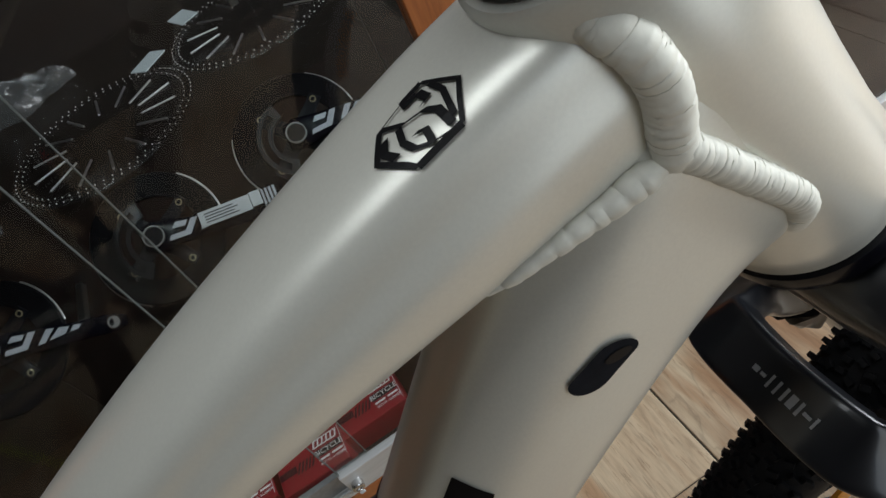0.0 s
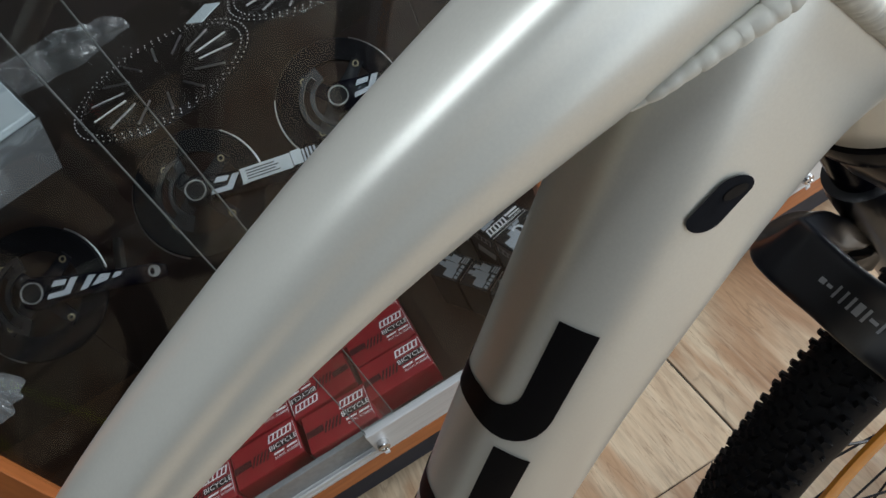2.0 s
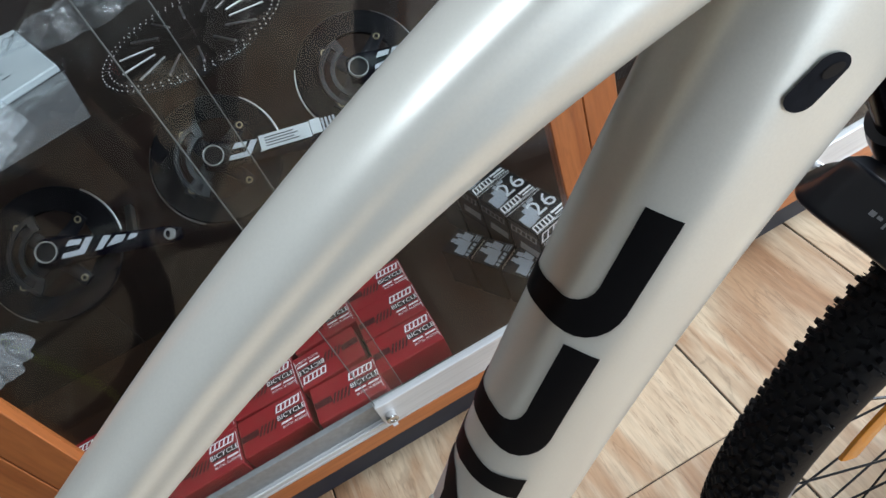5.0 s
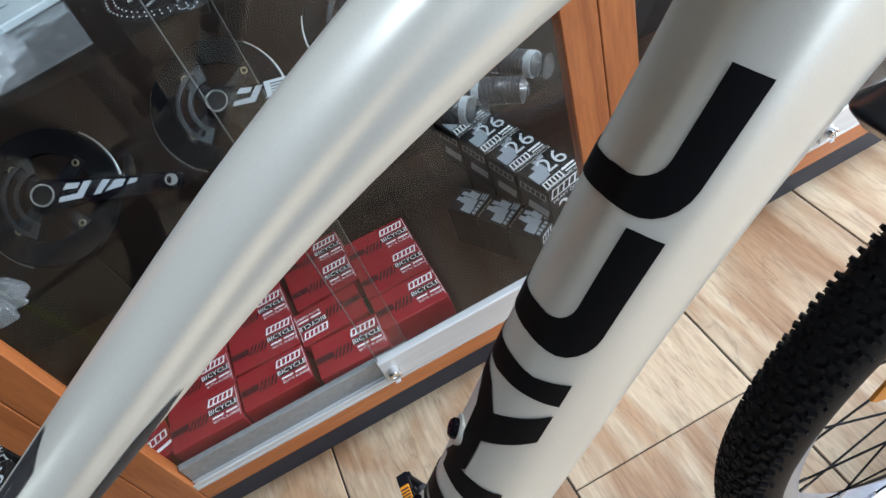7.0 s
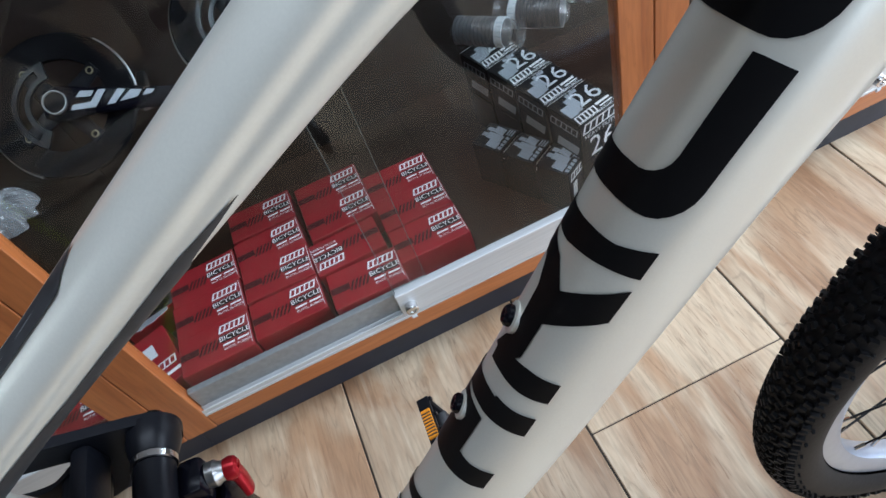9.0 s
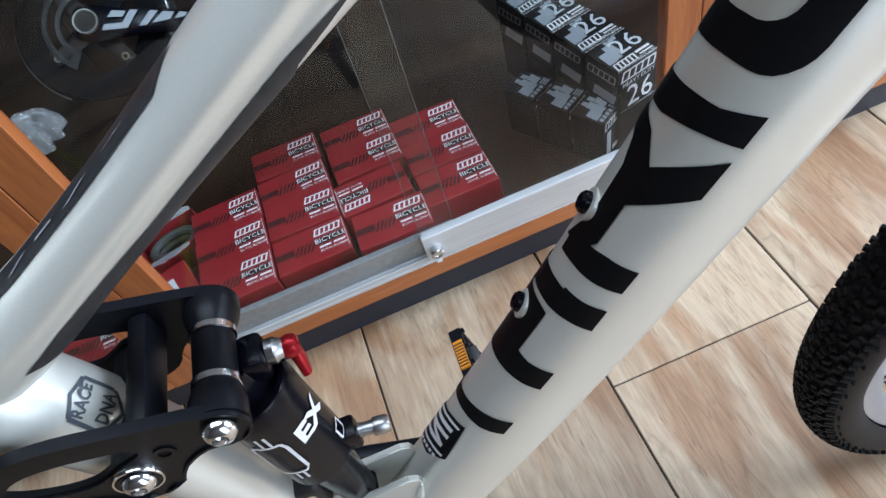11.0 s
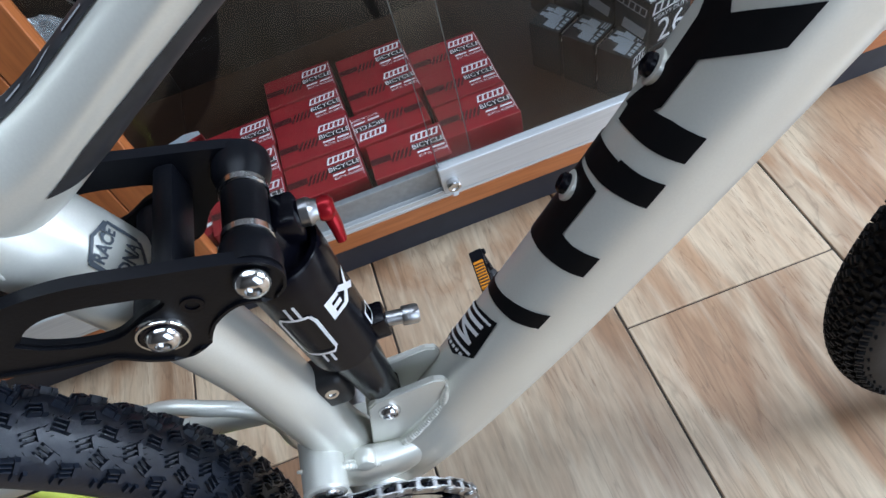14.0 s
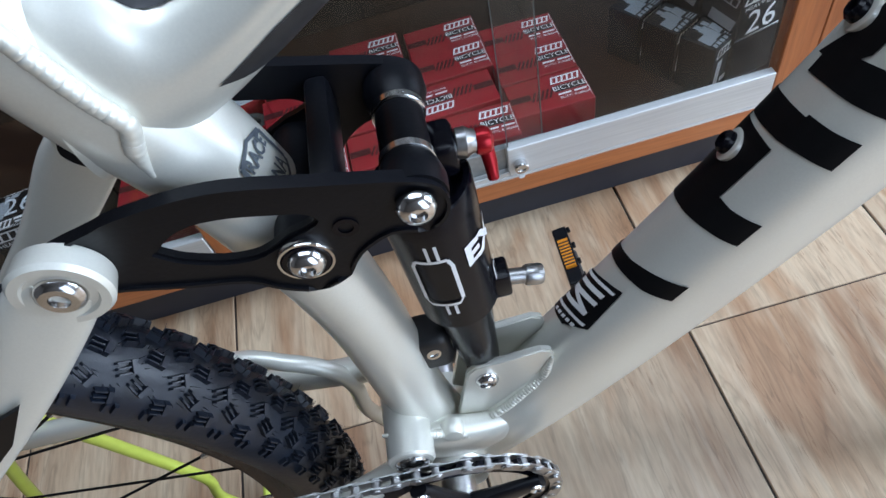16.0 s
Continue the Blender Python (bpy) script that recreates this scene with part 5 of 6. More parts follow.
part("stand_tube", tube_mesh([(-0.452, 0.44, 0.006), (-0.470, 0.44, 0.095), (-0.461, 0.44, 0.150), (-0.470, 0.44, 0.205), (-0.506, 0.44, 0.351), (-0.533, 0.44, 0.395), (-0.563, 0.44, 0.325), (-0.602, 0.44, 0.215), (-0.66, 0.44, 0.006)], 0.0056, 8, 14), NEON, stand)
part("foot_bar", tube_mesh([(-0.452, 0.30, 0.006), (-0.452, 0.44, 0.006), (-0.452, 0.56, 0.006)], 0.0056, 4, 14, up=(0, 0, 1)), NEON, stand)
part("foot_bar", tube_mesh([(-0.66, 0.30, 0.006), (-0.66, 0.40, 0.006), (-0.66, 0.48, 0.006)], 0.0056, 4, 14, up=(0, 0, 1)), NEON, stand)

# ---- goods in the cabinets ----
BASE = 0.1242


def printed(words, size, m, mat, parent, name="lettering"):
    bm = text_mesh(words, size, 0.0)
    bmesh.ops.transform(bm, matrix=m, verts=bm.verts)
    return part(name, bm, mat, parent, smooth=False)


def slant_bar(bm, x0, x1, y0, y1, z, lean=0.0):
    """A flat printed bar, leaning like italic letters."""
    vs = [bm.verts.new(p) for p in ((x0, y0, z), (x1, y0, z), (x1 + lean, y1, z), (x0 + lean, y1, z))]
    bm.faces.new(vs)


def logo_outline(bm, x0, x1, y0, y1, z, lean, t):
    """The outline of a slanted word shape, with upright strokes inside."""
    slant_bar(bm, x0, x1, y0, y0 + t, z, lean * t / (y1 - y0))
    slant_bar(bm, x0 + lean, x1 + lean, y1 - t, y1, z, 0)
    n = 6
    for k in range(n):
        x = x0 + (x1 - x0 - t) * k / (n - 1)
        slant_bar(bm, x, x + t * 1.3, y0, y1, z, lean)


def build_red_box():
    """Carton of an inner tube, 118 x 70 x 50 mm, its base at the origin."""
    L, D, H = 0.118, 0.068, 0.050
    box = thing("tube_carton", "red printed carton of a bicycle inner tube, closed", "box", pose(0, 0, 0), "red cartons on the cabinet base")
    part("carton", box_mesh((-L / 2 + 0.007, -D / 2, 0), (L / 2, D / 2, H), 0.0012), RED_CARD, box, smooth=False)
    bm = bmesh.new()
    z = H + 0.0005
    slant_bar(bm, -0.051, -0.022, -0.008, 0.004, z)
    for k in range(5):
        slant_bar(bm, -0.024 + k * 0.0062, -0.0205 + k * 0.0062, -0.013, 0.005, z, 0.008)
    part("dark_band", bm, DARKRED_CARD, box, smooth=False)
    bm = bmesh.new()
    slant_bar(bm, 0.012, 0.055, -0.006, 0.0065, z + 0.0003)
    part("black_panel", bm, BLACK_CARD, box, smooth=False)
    bm = bmesh.new()
    logo_outline(bm, 0.010, 0.050, 0.011, 0.025, z + 0.0006, 0.004, 0.0022)
    for x0, x1, y in ((0.014, 0.032, -0.0135), (0.036, 0.054, -0.0135)):
        slant_bar(bm, x0, x1, y, y + 0.0034, z + 0.0006, 0.001)
    slant_bar(bm, 0.0565, 0.0572, -0.028, 0.028, z + 0.0004)
    part("white_print", bm, WHITE_INK, box, smooth=False)
    printed("BICYCLE", 0.0125, pose(0.0335, 0.0002, z + 0.0007), WHITE_INK, box)
    printed("BUTYL RUBBER", 0.0062, pose(0.036, -0.0195, z + 0.0007), WHITE_INK, box)
    return box


red = build_red_box()
places = []
for right, backs in ((-0.2485, (0.990, 0.923, 0.856)), (-0.1345, (1.069, 0.997, 0.932, 0.860)), (-0.0135, (1.057, 0.994, 0.845)), (0.0975, (1.010, 0.943, 0.872))):
    for b in backs:
        places.append((right - 0.059, b - 0.034, random.uniform(-2.5, 2.5)))
places.append((-0.0135 - 0.061, 0.886, 180 + 1.5))
first = True
for x, y, a in places:
    if first:
        red.matrix_world = pose(x, y, BASE, 0, 0, a)
        first = False
    else:
        copy_thing(red, pose(x, y, BASE, 0, 0, a))
# more cartons standing in the next bay and a torn one by the panel
for x, y, a, z in ((-0.522, 0.817, 1, BASE), (-0.527, 0.888, -2, BASE), (-0.523, 0.960, 1, BASE)):
    copy_thing(red, pose(x, y, z, 0, 0, a))

torn = thing("opened_carton", "red inner tube carton torn open with grey tube inside", "box", pose(-0.398, 0.962, BASE, 0, 0, 14), "red cartons on the cabinet base")
bm = bmesh.new()
for lo, hi in (((-0.05, -0.034, 0), (0.05, 0.034, 0.002)), ((-0.05, -0.034, 0.002), (-0.0485, 0.034, 0.05)), ((0.0485, -0.034, 0.002), (0.05, 0.034, 0.05)), ((-0.0485, -0.034, 0.002), (0.0485, -0.0325, 0.05)), ((-0.0485, 0.0325, 0.002), (0.0485, 0.034, 0.05))):
    add_box(bm, lo, hi)
part("carton", bm, RED_CARD, torn, smooth=False)


def ragged_flap(name, base, width, height, tilt, mat, lift, seed):
    """A card flap with a torn upper edge, hinged on the carton's rim."""
    rnd = random.Random(seed)
    edge = [(-width / 2 + width * k / 9, height * (0.55 + 0.45 * math.sin(math.pi * (k + 0.6) / 9.5)) * rnd.uniform(0.8, 1.0)) for k in range(10)]
    outline = [(-width / 2, 0.0), *edge, (width / 2, 0.0)]
    bm = plate(bmesh.new(), outline, lift, lift + 0.0007)
    bmesh.ops.transform(bm, matrix=Matrix.Translation(base) @ Matrix.Rotation(radians(tilt), 4, "X"), verts=bm.verts)
    return part(name, bm, mat, torn, "torn card flap, pale inside", smooth=False)


ragged_flap("flap", (0.016, 0.033, 0.05), 0.064, 0.013, -14, RED_CARD, 0.0008, 4)
ragged_flap("flap_lining", (0.016, 0.033, 0.05), 0.064, 0.013, -14, GREY_CARD, 0.0, 4)
ragged_flap("flap", (-0.012, -0.034, 0.05), 0.070, 0.036, 62, RED_CARD, -0.0008, 9)
ragged_flap("flap_lining", (-0.012, -0.034, 0.05), 0.070, 0.036, 62, GREY_CARD, 0.0, 9)
bm = bmesh.new()
for k in range(3):
    pts = [(0.036 * math.cos(a), 0.022 * math.sin(a), 0.008 + 0.012 * k) for a in np.linspace(0, 2 * math.pi, 17)]
    sweep(bm, [(*p, 0.007, 0.007) for p in pts], 8, 2.0, up=(0, 0, 1))
part("folded_tube", bm, TUBE_GREY, torn, "dark grey folded rubber tube")
upright = thing("tube_carton", "red tube carton lying on its side with a white sticker", "box", pose(-0.394, 0.845, BASE, 0, 0, 17), "red cartons on the cabinet base")
part("carton", box_mesh((-0.030, -0.055, 0), (0.030, 0.055, 0.048), 0.0012), RED_CARD, upright, smooth=False)
bm = bmesh.new()
slant_bar(bm, -0.022, 0.004, 0.004, 0.030, 0.0487)
part("sticker", bm, WHITE_CARD, upright, "white price sticker", smooth=False)
bm = bmesh.new()
logo_outline(bm, -0.024, 0.022, -0.026, -0.012, 0.0487, 0.003, 0.002)
slant_bar(bm, -0.018, 0.024, -0.042, -0.036, 0.0487)
part("white_print", bm, WHITE_INK, upright, smooth=False)


def build_black_box():
    """Black carton of a 26 inch heavy-duty tube, 74 x 75 x 73 mm."""
    L, D, H = 0.074, 0.068, 0.0728
    box = thing("black_tube_carton", "black carton with pale blue-grey print and large numerals", "box", pose(0, 0, 0), "black cartons stacked by the panel")
    part("carton", box_mesh((-L / 2, -D / 2, 0), (L / 2, D / 2, H), 0.0012), BLACK_CARD, box, smooth=False)
    z = H + 0.0004
    bm = bmesh.new()
    slant_bar(bm, -0.033, -0.018, -0.014, 0.012, z, 0.002)
    slant_bar(bm, -0.0178, -0.008, -0.012, 0.022, z, 0.001)
    slant_bar(bm, -0.0078, -0.001, -0.004, 0.030, z, 0.0)
    slant_bar(bm, -0.001, 0.012, 0.024, 0.031, z, 0.003)
    part("pale_print", bm, GREY_CARD, box, "pale blue-grey skyline shape", smooth=False)
    bm = bmesh.new()
    logo_outline(bm, -0.034, 0.002, -0.0315, -0.0165, z, 0.003, 0.0020)
    slant_bar(bm, 0.008, 0.033, -0.0205, -0.0160, z, 0.0)
    slant_bar(bm, 0.010, 0.033, -0.0265, -0.0238, z, 0.0)
    for y0 in (-0.0332, 0.0326):
        slant_bar(bm, -0.036, 0.036, y0, y0 + 0.0006, z)
    part("white_print", bm, WHITE_INK, box, smooth=False)
    printed("26", 0.046, pose(0.0135, 0.006, z + 0.0005), WHITE_CARD, box)
    printed("HEAVY DUTY", 0.0055, pose(0.0155, -0.0312, z + 0.0005), WHITE_INK, box)
    face = pose(0, -D / 2 - 0.0004, 0, 90, 0, 0)
    bm = bmesh.new()
    logo_outline(bm, -0.033, 0.027, 0.052, 0.069, 0, 0.005, 0.0024)
    bmesh.ops.transform(bm, matrix=face, verts=bm.verts)
    part("white_print", bm, WHITE_INK, box, smooth=False)
    printed("HEAVY DUTY", 0.0098, face @ pose(0, 0.0455, 0), WHITE_INK, box)
    printed("26", 0.050, face @ pose(0.002, 0.020, 0), WHITE_INK, box)
    flank = pose(-L / 2 - 0.0004, 0, 0, 90, 0, -90)
    bm = bmesh.new()
    logo_outline(bm, -0.030, 0.026, 0.048, 0.062, 0, 0.004, 0.0018)
    slant_bar(bm, -0.020, 0.024, 0.012, 0.030, 0, 0.006)
    bmesh.ops.transform(bm, matrix=flank, verts=bm.verts)
    part("side_print", bm, GREY_INK, box, smooth=False)
    return box


blk = build_black_box()
n = 0
for layer in range(2):
    for k in range(4):
        m = pose(0.3150 - 0.0172 * k + random.uniform(-0.0015, 0.0015), 0.846 + 0.0690 * k, BASE + layer * 0.0730, 0, 0, 13.5 + (0 if layer else 180) + random.uniform(-1, 1))
        if n == 0:
            blk.matrix_world = m
        else:
            copy_thing(blk, m)
        n += 1


def build_small_black():
    box = thing("small_black_carton", "small black carton with pale grey print", "box", pose(0, 0, 0), "small cartons before the stack")
    part("carton", box_mesh((-0.0265, -0.027, 0), (0.0265, 0.027, 0.081), 0.001), BLACK_CARD, box, smooth=False)
    z = 0.0815
    bm = bmesh.new()
    slant_bar(bm, -0.023, -0.008, -0.016, 0.004, z, 0.002)
    slant_bar(bm, -0.0078, 0.006, -0.014, 0.014, z, 0.002)
    slant_bar(bm, -0.004, 0.004, 0.0142, 0.023, z, 0.0)
    slant_bar(bm, 0.0062, 0.020, -0.010, 0.009, z, 0.003)
    slant_bar(bm, 0.009, 0.0165, 0.0095, 0.021, z, 0.0)
    for k in range(4):
        slant_bar(bm, -0.022 + 0.0075 * k, -0.0165 + 0.0075 * k, -0.0245, -0.0180, z, 0.001)
    for k in range(3):
        slant_bar(bm, 0.010, 0.023, -0.0245 + 0.0042 * k, -0.0222 + 0.0042 * k, z)
    part("pale_print", bm, GREY_CARD, box, smooth=False)
    face = pose(0, -0.0274, 0, 90, 0, 0)
    bm = bmesh.new()
    logo_outline(bm, -0.022, 0.018, 0.062, 0.076, 0, 0.004, 0.0022)
    slant_bar(bm, -0.020, -0.009, 0.014, 0.055, 0, 0.004)
    slant_bar(bm, -0.004, 0.012, 0.014, 0.022, 0, 0.001)
    slant_bar(bm, 0.010, 0.020, 0.022, 0.055, 0, 0.003)
    bmesh.ops.transform(bm, matrix=face, verts=bm.verts)
    part("front_print", bm, WHITE_INK, box, smooth=False)
    return box


small = build_small_black()
for k, (x, y) in enumerate(((0.203, 0.930), (0.233, 0.8785), (0.263, 0.827))):
    m = pose(x, y, BASE, 0, 0, 31)
    if k == 0:
        small.matrix_world = m
    else:
        copy_thing(small, m)

# ribbed rolls of grip rubber wrapped in film, lying on the lower shelf
ROLL = material("dark_ribbed_rubber", (0.045, 0.048, 0.05), 0.35, 0, 0.3, 80)
for x, y, a in ((0.205, 0.875, -46), (0.274, 0.863, 139), (0.321, 0.903, -56)):
    roll = thing("ribbed_roll", "dark ribbed rubber roll with a pale paper band", "grip roll", pose(x, y, 0.4248, 0, 0, a), "rolls on the glass shelf")
    prof = [(0.0, 0.010)]
    for j in range(13):
        prof += [(0.002 + j * 0.0052, 0.0183), (0.005 + j * 0.0052, 0.0183), (0.0055 + j * 0.0052, 0.0166), (0.0068 + j * 0.0052, 0.0166)]
    prof.append((0.072, 0.010))
    part("roll", lathe(bmesh.new(), (-0.036, 0, 0), (1, 0, 0), prof, 28), ROLL, roll)
    part("paper_band", lathe(bmesh.new(), (0.022, 0, 0), (1, 0, 0), [(0, 0.0184), (0.0, 0.0187), (0.010, 0.0187), (0.010, 0.0184)], 28), LABEL_PAPER, roll, "pale paper band")
    wrap = part("film", lathe(bmesh.new(), (-0.042, 0, 0), (1, 0, 0), [(0, 0.008), (0.010, 0.0187), (0.074, 0.0187), (0.086, 0.014), (0.094, 0.017)], 20), FILM, roll, "crinkled clear film")
    wrap.visible_shadow = False
# a flat spanner and a small bolt behind the rolls
spanner = thing("flat_spanner", "pale flat metal spanner lying on the glass shelf", "spanner", pose(0.295, 1.003, 0.4064, 0, 0, -44))
eye_end = [(-0.036 + 0.0085 * math.cos(a), 0.0085 * math.sin(a)) for a in np.linspace(radians(45), radians(315), 15)]
part("body", plate(bmesh.new(), eye_end + [(0.040, -0.0075), (0.043, 0.0), (0.040, 0.0075)], 0.0, 0.003), PALE_METAL, spanner, smooth=False)
part("eye", lathe(bmesh.new(), (-0.036, 0, 0.0031), (0, 0, 1), [(0, 0.0045), (0.0003, 0.0045), (0.0003, 0.0005)], 20), DECAL, spanner)
bolt = thing("small_bolt", "small bright metal bolt on the glass shelf", "bolt", pose(0.271, 0.976, 0.4096, 0, 0, -30))
part("shank", cyl_mesh((-0.007, 0, 0), (0.006, 0, 0), 0.0024, seg=12), PALE_METAL, bolt)
part("head", cyl_mesh((0.006, 0, 0), (0.010, 0, 0), 0.0034, seg=6), PALE_METAL, bolt)


def build_shelf(x0, z, depth0):
    wide = OPEN_R - OPEN_L
    shelf = thing("glass_shelf", "clear glass shelf inside the cabinet", "shelf", pose(x0, FRONT, z), "glass shelves")
    side = (PITCH - wide) / 2
    pane = part("pane", box_mesh((-side + 0.001, depth0, 0), (wide + side - 0.001, 0.4545, 0.006)), SHELF_GLASS, shelf, smooth=False)
    pane.visible_shadow = False
    for x in (0.10, wide - 0.12):
        part("bracket", box_mesh((x, 0.36, -0.014), (x + 0.012, 0.4548, -0.0005), 0.001), STEEL, shelf, "steel shelf bracket", smooth=False)
    return shelf


for k in (-1, 0, 1):
    build_shelf(OPEN_L + k * PITCH, 0.400, 0.04 if k == 0 else 0.20)
    build_shelf(OPEN_L + k * PITCH, 0.692, 0.075)


def build_crank():
    """A boxed crankset leaning back: guard ring, spider, arm and hollow axle. Its disc lies in x, y, facing z."""
    ob = thing("crankset", "black crankset with bash guard and grey printed arm", "crankset", pose(0, 0, 0), "cranksets on the glass shelf")
    part("guard_ring", lathe(bmesh.new(), (0, 0, -0.004), (0, 0, 1), [(0, 0.060), (0, 0.093), (0.002, 0.095), (0.006, 0.095), (0.008, 0.093), (0.008, 0.060)], 64, True), GUARD_BLACK, ob)
    # glints on the black rim, modelled as two bright steel arcs
    for a0, a1 in ((12, 62), (160, 250)):
        arc = [(0.0953 * math.cos(a), 0.0953 * math.sin(a), -0.002, 0.0009, 0.0022) for a in np.linspace(radians(a0), radians(a1), 20)]
        part("glint_arc", sweep(bmesh.new(), arc, 8, 2.0, up=(0, 0, 1)), STEEL, ob, "bright arc modelled as the glint on the guard's rim")
    for k in range(4):
        a = radians(45 + 90 * k)
        dd = Vector((math.cos(a), math.sin(a), 0))
        part("spider_arm", sweep(bmesh.new(), [(*(dd * 0.014), 0.013, 0.004), (*(dd * 0.04), 0.010, 0.004), (*(dd * 0.066 + Vector((0, 0, 0.004))), 0.009, 0.004)], 14, 3.0, up=(-dd.y, dd.x, 0)), BLACK_ANOD, ob)
        part("ring_bolt", lathe(bmesh.new(), dd * 0.058 + Vector((0, 0, 0.005)), (0, 0, 1), [(0, 0.0052), (0.003, 0.0050), (0.0035, 0.0034), (0.001, 0.003), (0.001, 0.0005)], 16), BOLT_BRASS, ob, "bright chainring bolt")
    def bow(r0, r1, a0, a1):
        outer = [(r1 * math.cos(a), r1 * math.sin(a)) for a in np.linspace(radians(a0), radians(a1), 14)]
        return outer + [(r0 * math.cos(a), r0 * math.sin(a)) for a in np.linspace(radians(a1), radians(a0), 14)]

    bm = bmesh.new()
    wide, slot = bow(0.036, 0.059, 108, 252), bow(0.0425, 0.0525, 122, 238)
    rings = [[[bm.verts.new((x, y, z)) for x, y in line] for line in (wide, slot)] for z in (0.004, 0.0085)]
    n = len(wide)
    for k in range(n):
        j = (k + 1) % n
        for lo, hi in ((rings[0][0], rings[1][0]), (rings[1][1], rings[0][1]), (rings[1][0], rings[1][1]), (rings[0][1], rings[0][0])):
            bm.faces.new((lo[k], lo[j], hi[j], hi[k]))
    part("inner_guard", bm, GUARD_GREY, ob, "dark grey slotted chainring guard")
    arm = part("crank_arm", sweep(bmesh.new(), [(-0.016, 0, 0.008, 0.018, 0.006), (0, 0, 0.009, 0.024, 0.008), (0.04, -0.001, 0.013, 0.018, 0.008), (0.11, -0.002, 0.016, 0.0135, 0.007), (0.165, -0.002, 0.017, 0.013, 0.0065), (0.182, -0.002, 0.017, 0.008, 0.005)], 24, 3.0, up=(0, 1, 0)), BLACK_GLOSS, ob)
    part("axle_rim", lathe(bmesh.new(), (0, 0, 0.014), (0, 0, 1), [(0, 0.0150), (0.0075, 0.0150), (0.0075, 0.0138), (0.0, 0.0132)], 40, True), PALE_METAL, ob, "bright hollow axle rim")
    part("axle_hole", lathe(bmesh.new(), (0, 0, 0.014), (0, 0, 1), [(0, 0.012), (0.0055, 0.0131), (0.0055, 0.001)], 24), DECAL, ob)
    bm = bmesh.new()
    for poly in (((0.021, -0.013), (0.052, -0.011), (0.066, 0.011), (0.056, 0.011), (0.046, -0.004), (0.024, -0.006)), ((0.028, 0.003), (0.047, 0.003), (0.051, 0.010), (0.034, 0.011)), ((0.066, -0.009), (0.076, -0.008), (0.090, 0.009), (0.080, 0.010)), ((0.082, -0.006), (0.104, -0.002), (0.110, 0.007), (0.096, 0.008)), ((0.110, -0.001), (0.122, 0.001), (0.126, 0.006), (0.116, 0.007))):
        bm.faces.new([bm.verts.new((x, y, 0.0235)) for x, y in poly])
    part("arm_print", bm, GREY_CARD, arm, "pale grey angular print", smooth=False)
    part("pedal_eye", lathe(bmesh.new(), (0.168, -0.002, 0.023), (0, 0, 1), [(0, 0.0082), (0.0012, 0.0082), (0.0012, 0.0065), (0.0002, 0.006), (0.0002, 0.0005)], 20), PALE_METAL, arm, "bright pedal thread")
    return ob


crank = build_crank()
crank.matrix_world = pose(-0.319, 1.03, 0.484, 42, 0, 0) @ pose(0, 0, 0, 0, 0, -20)
copy_thing(crank, pose(-0.062, 1.05, 0.484, 42, 0, 0) @ pose(0, 0, 0, 0, 0, -18))
copy_thing(crank, pose(0.182, 1.07, 0.490, 42, 0, 0) @ pose(0, 0, 0, 0, 0, -10))
tag = thing("product_label", "white printed paper label taped on the crank arm", "label", pose(0.041, 1.012, 0.486, 42, 0, 0) @ pose(0, 0, 0, 0, 0, -12))
part("paper", box_mesh((-0.038, -0.011, 0), (0.036, 0.011, 0.0012), 0.0003), LABEL_PAPER, tag, smooth=False)
bm = bmesh.new()
for k in range(4):
    slant_bar(bm, -0.030, 0.018 - 0.006 * (k % 2), -0.007 + 0.004 * k, -0.0052 + 0.004 * k, 0.0016)
part("print_lines", bm, DARK_CARD, tag, smooth=False)
part("tab", box_mesh((0.037, -0.0085, 0.0003), (0.052, 0.0125, 0.0015), 0.0003), LABEL_PAPER, tag, "plain white tab", smooth=False)

for k in range(4):
    part("ribbed_tail", box_mesh((0.0535 + 0.0056 * k, -0.011, -0.001), (0.0565 + 0.0056 * k, 0.011, 0.0008), 0.0003), GREY_CARD, tag, smooth=False)
part("tail_back", box_mesh((0.0525, -0.011, -0.0022), (0.0745, 0.011, -0.0011)), BLACK_CARD, tag, smooth=False)

# spoke protector disc in its bag on the upper shelf, with a paper tag
disc = thing("spoke_protector", "clear slotted spoke protector disc in a plastic bag", "bike part", pose(0.014, 0.916, 0.7035))
bm = lathe(bmesh.new(), (0, 0, 0), (0, 0, 1), [(0, 0.014), (0, 0.104), (0.0012, 0.106), (0.003, 0.104), (0.003, 0.014)], 72, True)
body = part("disc", bm, DISC_CLEAR, disc)
body.visible_shadow = False
dot = None
for ring_r, count in ((0.104, 72), (0.096, 64)):
    for k in range(count):
        a = 2 * math.pi * k / count
        if dot is None:
            bm = bmesh.new()
            bmesh.ops.create_icosphere(bm, subdivisions=1, radius=0.00075)
            dot = part("bead", bm, WHITE_INK, disc)
            ob = dot
        else:
            ob = new("bead", dot.data)
            ob.parent = disc
        ob.location = (ring_r * math.cos(a), ring_r * math.sin(a), 0.0045)
for k in range(14):
    a = 2 * math.pi * k / 14 + 0.2
    part("slot_rib", box_mesh((0.045, -0.0012, 0.003), (0.085, 0.0012, 0.0048), 0.0006, 1, Matrix.Rotation(a, 4, "Z") @ Matrix.Rotation(0.5, 4, "Z")), STEEL, disc, smooth=False)
part("paper_tag", box_mesh((0.100, 0.018, 0.004), (0.140, 0.044, 0.0052), 0, 1, Matrix.Rotation(0.72, 4, "Z")), CARD_BLUE, disc, "pale paper tag", smooth=False)
copy_thing(disc, pose(0.216, 0.985, 0.7035, 0, 0, 70))

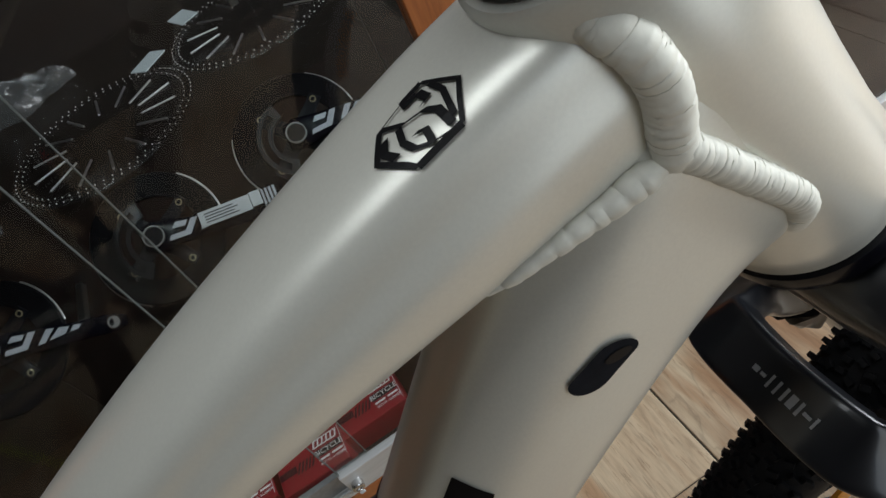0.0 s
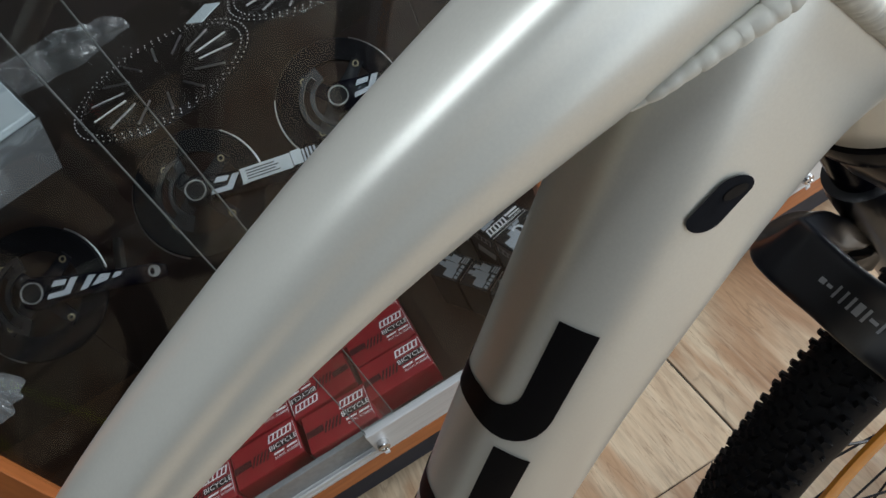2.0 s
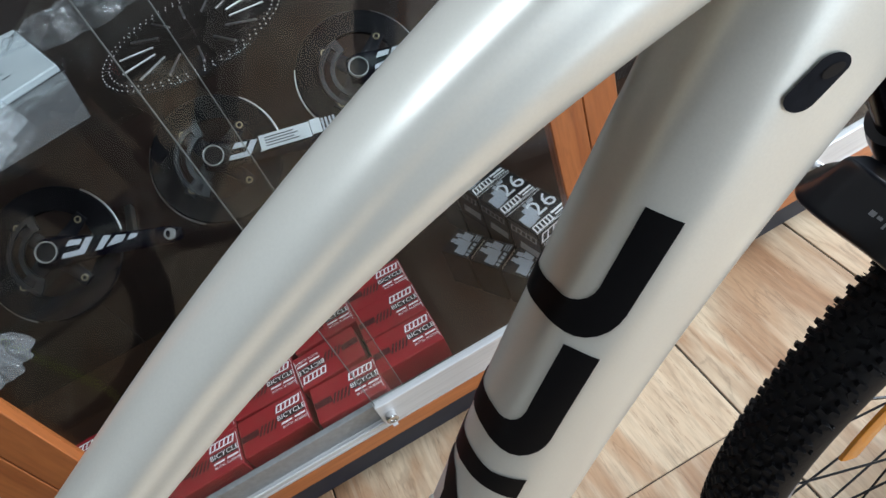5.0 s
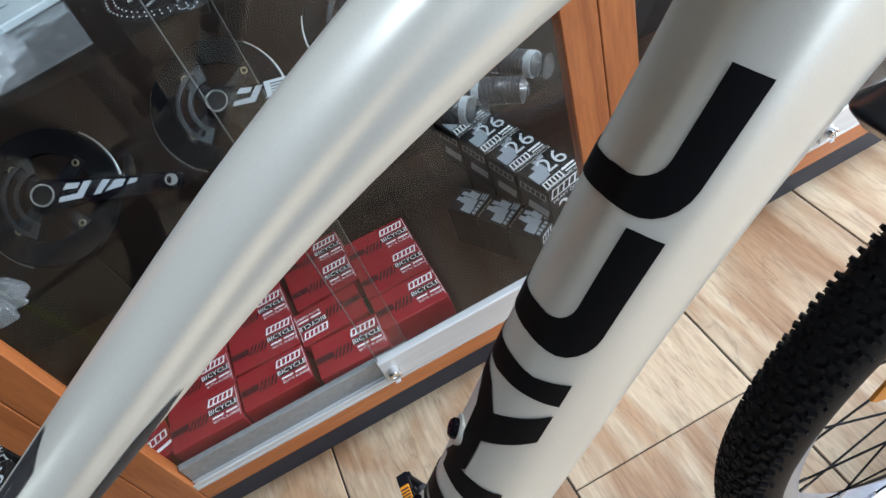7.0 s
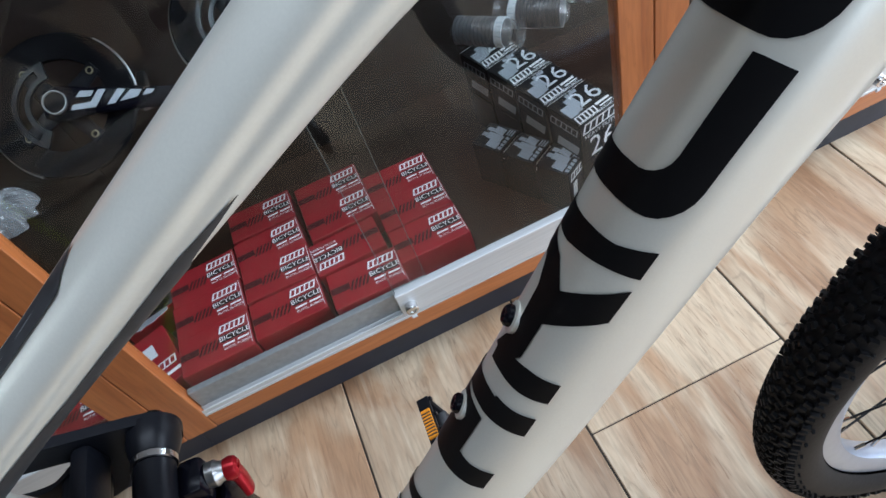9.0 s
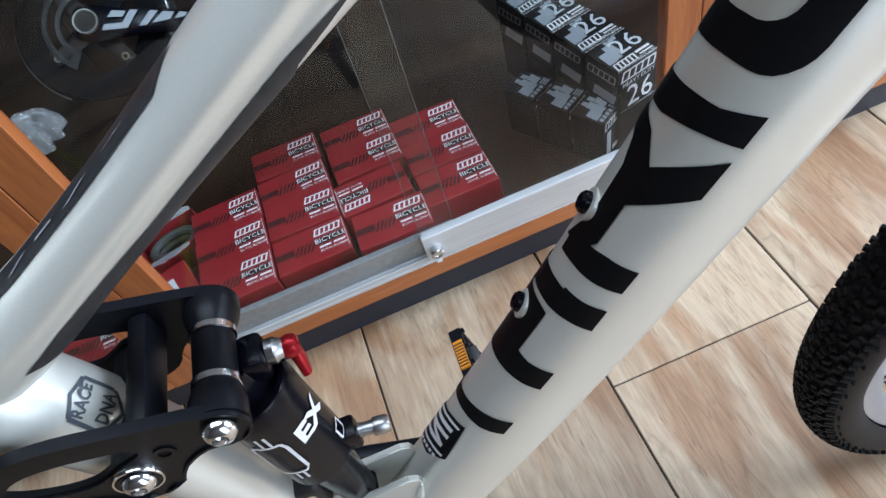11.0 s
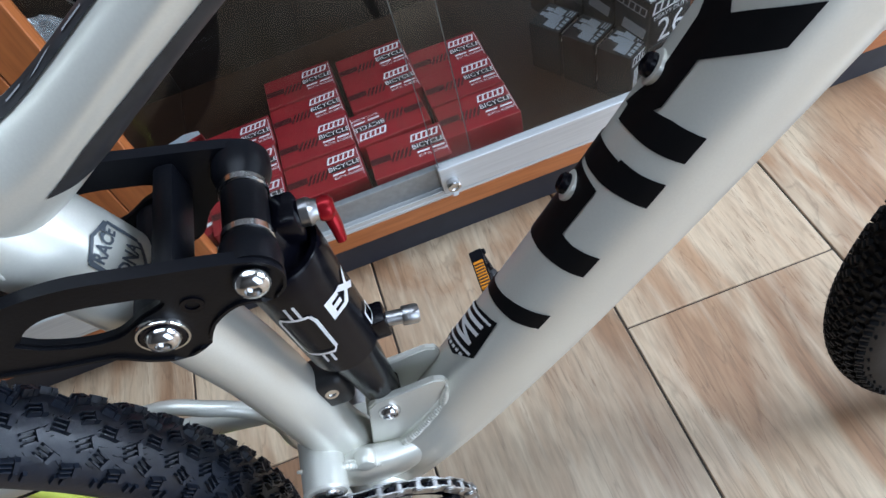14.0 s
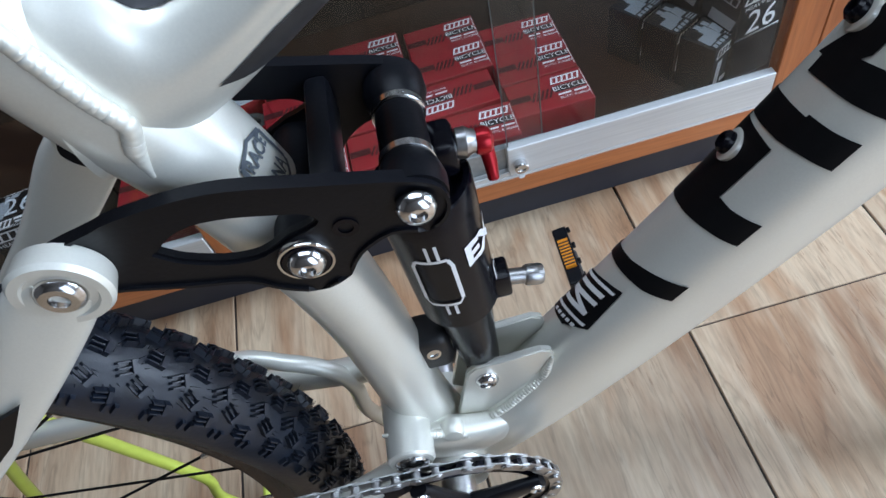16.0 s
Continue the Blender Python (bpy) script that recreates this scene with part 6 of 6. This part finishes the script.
# flat pale card in a clear sleeve, and bags, on the upper shelf
card = thing("product_card", "pale grey product card with small printed lines lying on the shelf", "card", pose(-0.143, 1.006, 0.6983, 0, 0, 18))
part("card", box_mesh((-0.150, 0.0, 0.003), (0.0, 0.235, 0.012), 0.0015), CARD_BLUE, card, smooth=False)
# black strip that draws the shadow gap along the card's edge
part("card_shadow_strip", box_mesh((-0.001, -0.002, 0.0), (0.004, 0.236, 0.003)), BLACK_CARD, card, "dark strip in place of the shadow under the card", smooth=False)
bm = bmesh.new()
for k in range(6):
    for j in range(7 - k % 3):
        x = -0.135 + 0.013 * j + 0.002 * (k % 2)
        slant_bar(bm, x, x + 0.0085 + 0.002 * ((j * 3 + k) % 2), 0.070 - 0.0062 * k, 0.0728 - 0.0062 * k, 0.0125)
part("print_lines", bm, DARK_CARD, card, smooth=False)
sleeve = part("sleeve", box_mesh((-0.150, -0.150, 0.0), (0.002, -0.001, 0.0025), 0.0, 1, Matrix.Rotation(radians(-7), 4, "Z")), SLEEVE, card, "grey translucent plastic sleeve", smooth=False)
sleeve.visible_shadow = False


def crumpled_bag(name, label, m, size, mat, seed):
    """A crumpled sheet bag lying flat: an uneven outline and sharp random folds over its face."""
    bm = bmesh.new()
    bmesh.ops.create_icosphere(bm, subdivisions=5, radius=1.0)
    for v in bm.verts:
        c = v.co.copy()
        here = Vector((c.x * size[0], c.y * size[1], 0.3 * c.z * size[2])) + Vector((seed, 2 * seed, 0))
        fold = (1 - abs(noise.noise(here * 34)) * 2.2) * 0.55 + (1 - abs(noise.noise(here * 85)) * 2.2) * 0.28
        reach = 0.86 + 0.42 * noise.noise(Vector((c.x, c.y, 0)).normalized() * 2.6 + Vector((seed, 0, 0)))
        dome = max(0.0, 1 - c.x * c.x - c.y * c.y)
        high = size[2] * (0.12 + dome ** 0.4 * (0.55 + 0.8 * fold)) if c.z > 0 else 0.0
        v.co = Vector((c.x * size[0] * reach, c.y * size[1] * reach, max(high, 0.0)))
    ob = part(name, bm, mat, None, smooth=False)
    ob.matrix_world = m
    ob.visible_shadow = False
    return tagged(ob, label, "plastic bag")


crumpled_bag("plastic_bag", "crumpled clear plastic bag on the shelf", pose(-0.232, 0.900, 0.702), (0.046, 0.085, 0.022), BAG, 3)
crumpled_bag("plastic_bag", "crumpled clear plastic bag on the shelf", pose(-0.115, 1.135, 0.6985), (0.115, 0.045, 0.03), FILM, 5)
crumpled_bag("plastic_bag", "milky plastic bag of small parts on the shelf", pose(-0.445, 0.965, 0.4065), (0.045, 0.05, 0.03), BAG, 8)
crumpled_bag("plastic_bag", "clear plastic bag of small parts on the shelf", pose(0.55, 1.0, 0.4065), (0.10, 0.07, 0.04), FILM, 11)
crumpled_bag("plastic_bag", "clear plastic bag of small parts in the cabinet", pose(0.62, 0.92, BASE), (0.09, 0.07, 0.05), FILM, 12)
for k, (x, y, a) in enumerate(((0.48, 0.86, 5), (0.60, 0.86, -4), (0.50, 0.95, 2))):
    copy_thing(blk, pose(x, y, BASE, 0, 0, a))
for k, (x, y, z) in enumerate(((-0.640, 0.885, BASE), (-0.645, 0.968, BASE), (-0.725, 0.885, BASE))):
    copy_thing(blk, pose(x, y, z, 0, 0, -3 + 4 * k))


build_floor()
